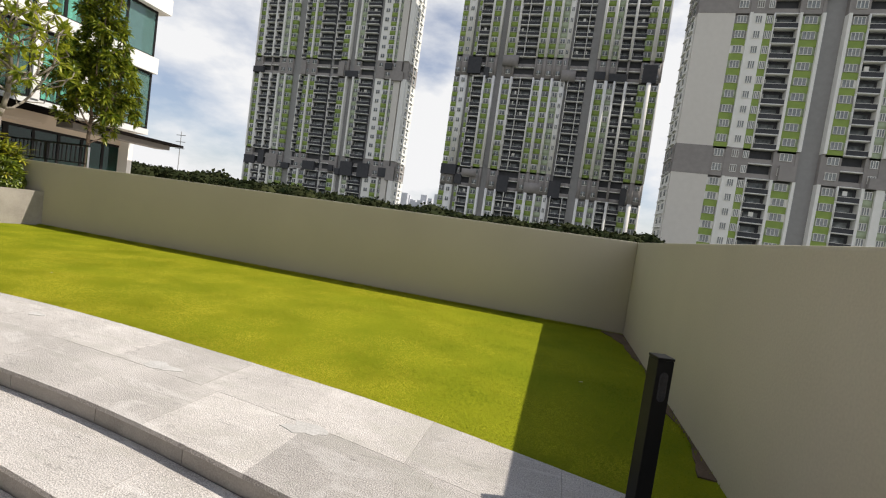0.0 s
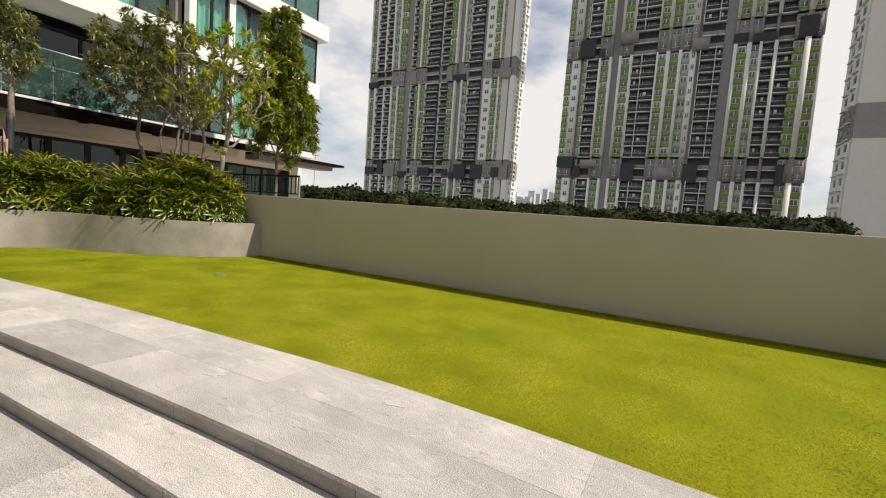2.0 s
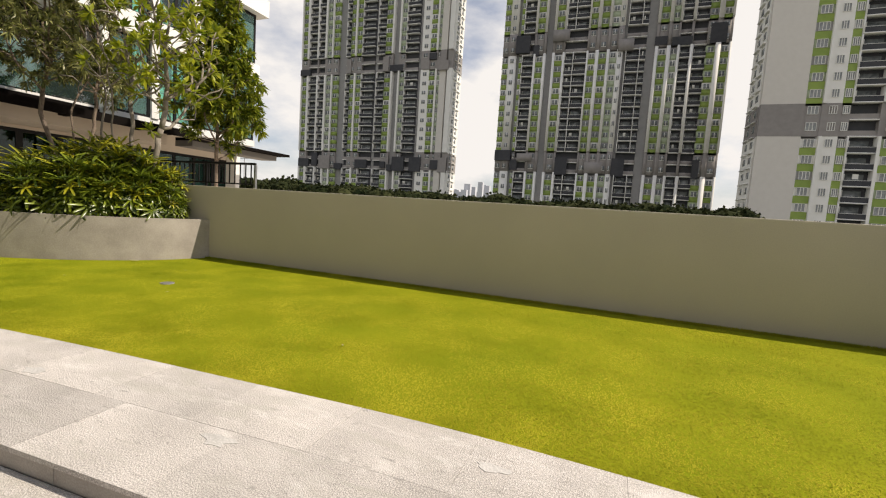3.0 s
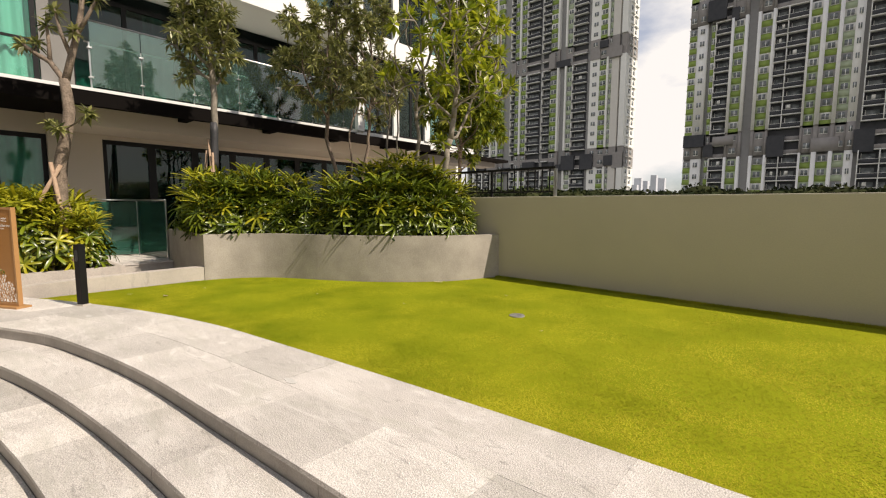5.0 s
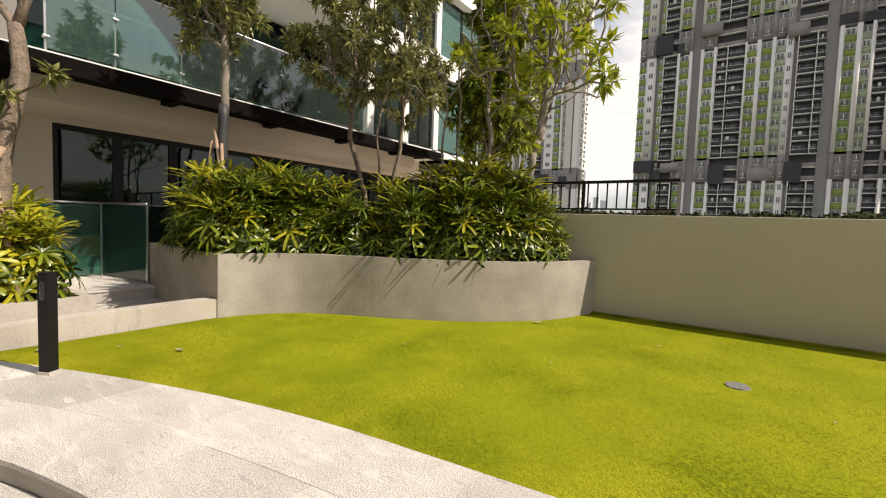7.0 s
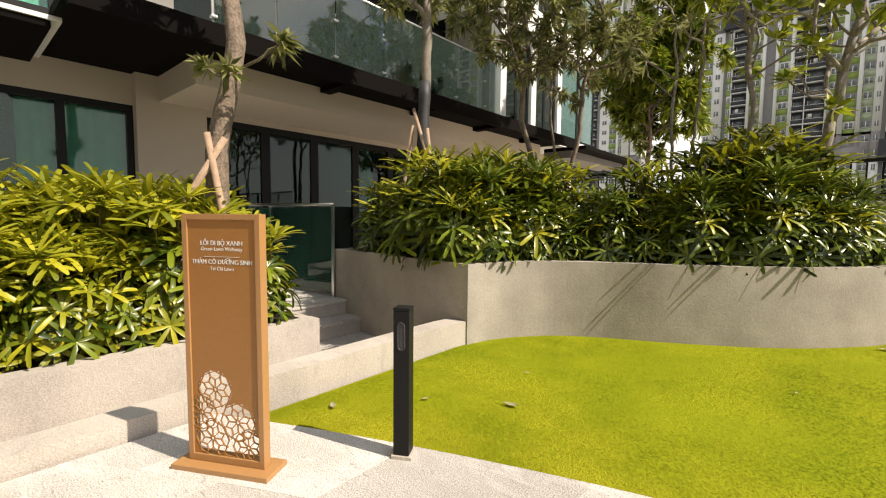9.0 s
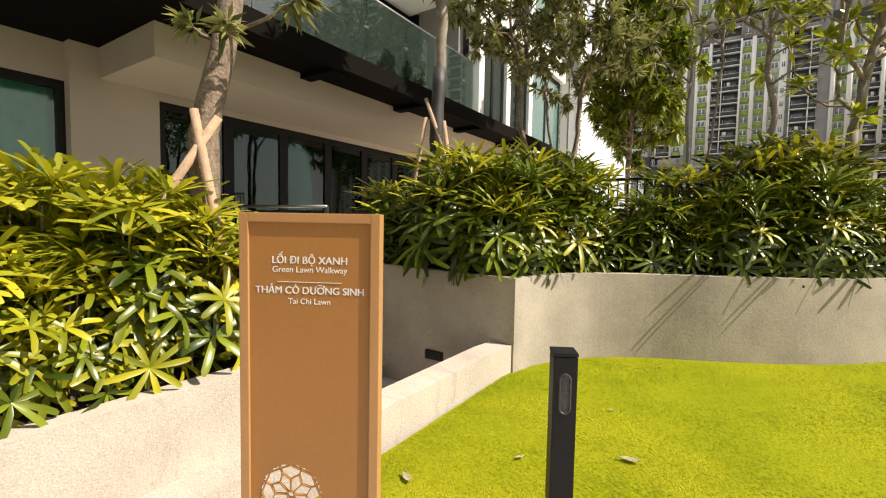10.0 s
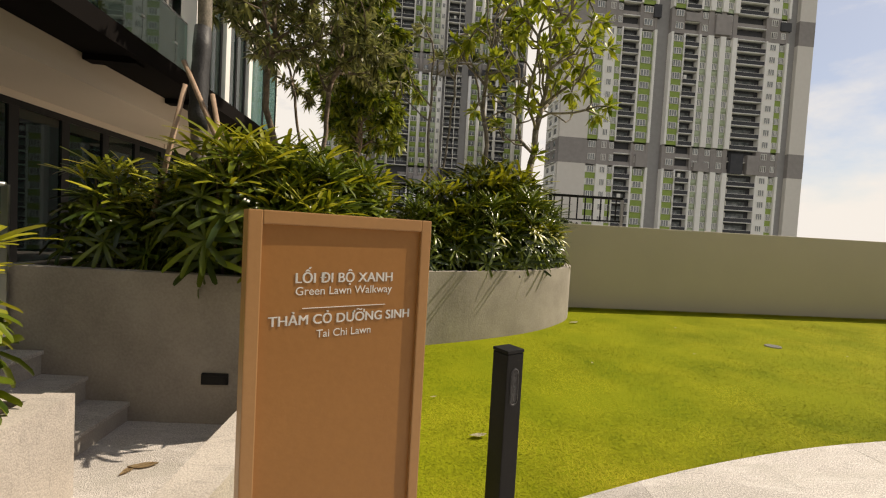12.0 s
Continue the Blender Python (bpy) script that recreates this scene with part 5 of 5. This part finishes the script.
for i in range(17):
    y = 3.55 + 3.75 * i / 16
    x = XF(y)
    dx = XF(y + 0.1) - XF(y - 0.1)
    nrm = Vector((-0.2, dx)).normalized()
    u = i / 16
    tall = 1.0 + 0.10 * math.exp(-((u - 0.14) / 0.10) ** 2) - 0.10 * math.exp(-((u - 0.34) / 0.07) ** 2) + 0.16 * math.exp(-((u - 0.62) / 0.16) ** 2) - (0.16 if i > 13 else 0.0)
    for row, dist in enumerate((0.45, 0.95)):
        if row == 1 and i % 2:
            continue
        spots.append((x + nrm.x * dist, y + nrm.y * dist, (0.80 if row == 0 else 1.0) * tall))
for i in range(6):
    spots.append((-9.15 - 0.40 * i, 3.98 + 0.03 * i, 0.88 - 0.02 * i))
for i in range(5):
    spots.append((-8.9 - 0.55 * i, 4.7 + 0.1 * i, 1.0))
for i, (x, y, s) in enumerate(spots):
    plant(hedge_kinds, i, x + rnd.uniform(-0.06, 0.06), y + rnd.uniform(-0.06, 0.06), 0.80, s * rnd.uniform(0.93, 1.08))
i = 0
for col, x in enumerate((-10.76, -11.2, -11.75, -12.4)):
    for k in range(8):
        y = 1.74 - 0.42 * k + (0.0 if col % 2 else 0.05)
        if y > 2.12 or (abs(x + 10.95) < 0.3 and abs(y - 1.5) < 0.12):
            continue
        plant(bed_kinds, i, x + rnd.uniform(-0.07, 0.07), y, 0.18, (0.80, 0.98, 1.05, 1.05)[col] * ((0.95, 0.75, 1.0, 1.0)[col] if abs(y - 1.5) < 0.42 else 1.0) * rnd.uniform(0.92, 1.08))
        i += 1


M_BARE = material("bare_soil", (0.17, 0.115, 0.075), (0.09, 0.06, 0.035), 0.95, 5, 60, 0.8, 0.6)

# ---------- grass blades ----------
g = np.random.default_rng(12)
NB = 620000
bx = -8.9 + (WALL_X + 8.9) * g.random(NB) ** 1.25
grid_x = np.linspace(-9.0, WALL_X + 0.1, 400)
grid_e = np.array([EDGE(float(q)) for q in grid_x])
be = np.interp(bx, grid_x, grid_e) + 0.005
by = be + (WALL_Y - be) * np.where(g.random(NB) < 0.06, 1 - 0.02 * g.random(NB), g.random(NB) ** 1.5)
grid_f = np.linspace(3.36, 7.85, 200)
fx = np.array([XF(float(q)) for q in grid_f])
kerb_y = np.array([k[1] for k in KERB])
kerb_x = np.array([k[0] for k in KERB])
ok = bx > np.where(by > 3.36, np.interp(by, grid_f, fx), np.interp(by, kerb_y, kerb_x)) + 0.004
bare = 0.07 + 0.05 * np.sin(3.1 * by) + np.where(by > 6.9, (by - 6.9) * 0.45, 0.0)
ok &= (bx < WALL_X - bare * g.uniform(0.7, 1.3, NB)) | (g.random(NB) < 0.1)
bx, by = bx[ok], by[ok]
n = len(bx)
h = g.uniform(0.001, 0.006, n) * (0.75 + 0.5 * g.random(n))
foot = (WALL_Y - by < 0.10) | (WALL_X - bx < 0.05)
h = np.where(foot, 0.02 + h * 4.0, h)
a = g.uniform(0, 6.283, n)
reach = g.uniform(0.016, 0.040, n)
lean = np.stack([-np.sin(a), np.cos(a)], 1) * np.where(foot, reach * 0.5, reach)[:, None]
w = 0.0048
base = np.stack([bx, by, np.full(n, -0.019)], 1)
s = np.stack([np.cos(a), np.sin(a), np.zeros(n)], 1) * w
tip = base + np.concatenate([lean, (h + 0.006)[:, None]], 1)
vs = np.stack([base - s, base + s, tip], 1).reshape(-1, 3)
fs = np.arange(3 * n).reshape(-1, 3)
grass = raw_part("grass", vs, fs, M_GRASS, None, "stuff")
tagged(grass, "short yellow-green blades of lawn grass", "grass")

# fallen leaves, drain cover
def fallen(at, size, turn, mat, label):
    t = bmesh.new()
    prev = None
    for i, wd in enumerate((0.05, 0.6, 1.0, 0.8, 0.1)):
        x = (i / 4 - 0.5) * size
        z = 0.004 + 0.12 * size * (i / 4 - 0.5) ** 2
        row = [t.verts.new((x, sgn * wd * size * 0.2, z + (0.03 * size if sgn else 0))) for sgn in (-1, 0, 1)]
        if prev:
            t.faces.new((prev[0], row[0], row[1], prev[1]))
            t.faces.new((prev[1], row[1], row[2], prev[2]))
        prev = row
    bmesh.ops.solidify(t, geom=t.faces[:], thickness=0.002)
    ob = new("fallen_leaf", to_mesh("fallen_leaf", t, mat))
    ob.matrix_basis = pose(*at, 0, 0, turn)
    return tagged(ob, label, "leaf", "fallen leaves")


for x, y, sz, tn in ((-7.64, 2.31, 0.13, 10), (-8.63, 1.39, 0.11, -30), (-8.2, 1.95, 0.07, 60), (-7.9, 3.0, 0.06, 20), (9.12, 4.35, 0.06, 40), (-4.4, 4.6, 0.05, 0), (-2.1, 4.7, 0.05, 70), (1.5, 4.0, 0.05, 130), (-3.6, 6.2, 0.06, 15), (-6.0, 4.1, 0.05, 80), (-5.3, 6.35, 0.2, 25)):
    fallen((x, y, 0.001), sz, tn, M_PALELEAF, "pale fallen leaf lying on the lawn")
fallen((-10.05, 2.72, SUNK + 0.002), 0.2, 15, M_DRY, "curled dry brown leaf on the granite floor")
fallen((-10.12, 2.66, SUNK + 0.002), 0.15, 80, M_DRY, "curled dry brown leaf on the granite floor")

bm = bmesh.new()
ring = [(WALL_X - 0.001, 2.75), (WALL_X - 0.001, WALL_Y - 0.001)]
for k in range(46):
    y = WALL_Y - 0.001 - 5.1 * k / 45
    ring.append((WALL_X - max(0.02, 0.07 + 0.05 * math.sin(3.1 * y) + max(0.0, y - 6.9) * 0.45 + 0.03 * noise.noise((y * 6, 1.5, 0))), y))
prism(bm, ring, -0.05, -0.004)
structure("soil_strip", bm, M_BARE, "bare brown soil along the foot of the side wall", "soil")

drain = thing("drain_cover", "round dark metal drain grate set in the lawn", "drain", "", (-2.75, 5.19, -0.027))
bm = bmesh.new()
bmesh.ops.create_cone(bm, cap_ends=True, segments=28, radius1=0.108, radius2=0.104, depth=0.03, matrix=Matrix.Translation((0, 0, 0.008)))
part("rim", bm, M_DRAIN, drain)
for k in range(7):
    y = -0.09 + 0.03 * k
    e = math.sqrt(max(0.0, 0.10 ** 2 - y * y))
    box_part("grate_bar", (-e, e, y - 0.006, y + 0.006, 0.024, 0.027), M_DRAIN, drain)


# ---------- granite slabs, one by one ----------
def paving(f_out, f_in, z, x0, x1, width, rows, parent, thick=0.032, gap=0.0008, seed=1):
    rnd = random.Random(seed)
    for r in range(rows):
        x = x0 - (width * 0.5 if r % 2 else 0.0)
        while x < x1:
            w = width * rnd.uniform(0.9, 1.1)
            a, b = max(x, x0) + gap, min(x + w, x1) - gap
            x += w
            if b - a < 0.08:
                continue
            k = 3
            xs = [a + (b - a) * i / k for i in range(k + 1)]
            lo = [(q, f_in(q) + (f_out(q) - f_in(q)) * r / rows + gap) for q in xs]
            hi = [(q, f_in(q) + (f_out(q) - f_in(q)) * (r + 1) / rows - gap) for q in reversed(xs)]
            ring = lo + hi
            bm = bmesh.new()
            dz = rnd.uniform(-0.0012, 0.0012)
            prism(bm, ring, z - thick, z + dz)
            part("slab", bm, M_GRANITE, parent)


def risers(f, z, x0, x1, width, parent, seed):
    rnd = random.Random(seed)
    x = x0
    while x < x1:
        w = width * rnd.uniform(0.92, 1.08)
        a, b = x + 0.003, min(x + w, x1) - 0.003
        x += w
        if b - a < 0.05:
            continue
        xs = [a + (b - a) * i / 3 for i in range(4)]
        ring = [(q, f(q) + 0.012) for q in xs] + [(q, f(q) + 0.052) for q in reversed(xs)]
        bm = bmesh.new()
        prism(bm, ring, z - RISE, z - 0.0325)
        part("riser_stone", bm, M_RISER, parent)


X0, X1 = -9.13, WALL_X - 0.004
paving(EDGE, NOSE1, 0.0, X0, X1, 0.92, 2, terrace, seed=1)
paving(lambda x: NOSE1(x) + 0.008, NOSE2, -RISE, X0, X1, 0.92, 1, step_a, seed=2)
paving(lambda x: NOSE2(x) + 0.008, NOSE3, -2 * RISE, X0, X1, 0.92, 1, step_b, seed=3)
paving(lambda x: NOSE3(x) + 0.008, lambda x: NOSE3(x) - 2.4, -3 * RISE, X0, X1, 0.92, 3, step_c, seed=4)
risers(NOSE1, 0.0, X0, X1, 0.92, terrace, 5)
risers(NOSE2, -RISE, X0, X1, 0.92, step_a, 6)
risers(NOSE3, -2 * RISE, X0, X1, 0.92, step_b, 7)


# pale worn patches on the terrace
for k, (x, y, r) in enumerate(((3.53, 2.56, 0.10), (1.9, 2.05, 0.13), (5.6, 2.2, 0.17), (-0.2, 2.15, 0.12), (-2.9, 1.9, 0.09), (7.2, 1.9, 0.16), (-6.9, 1.2, 0.08))):
    rnd = random.Random(k)
    m = 14
    ring = []
    for i in range(m):
        q = r * rnd.uniform(0.45, 1.0)
        ring.append((x + 1.3 * q * math.cos(6.2832 * i / m), y + 0.6 * q * math.sin(6.2832 * i / m)))
    bm = bmesh.new()
    prism(bm, ring, -0.002, 0.0026)
    part("worn_patch", bm, M_SCUFF, terrace, "pale scuffed patch of stone")
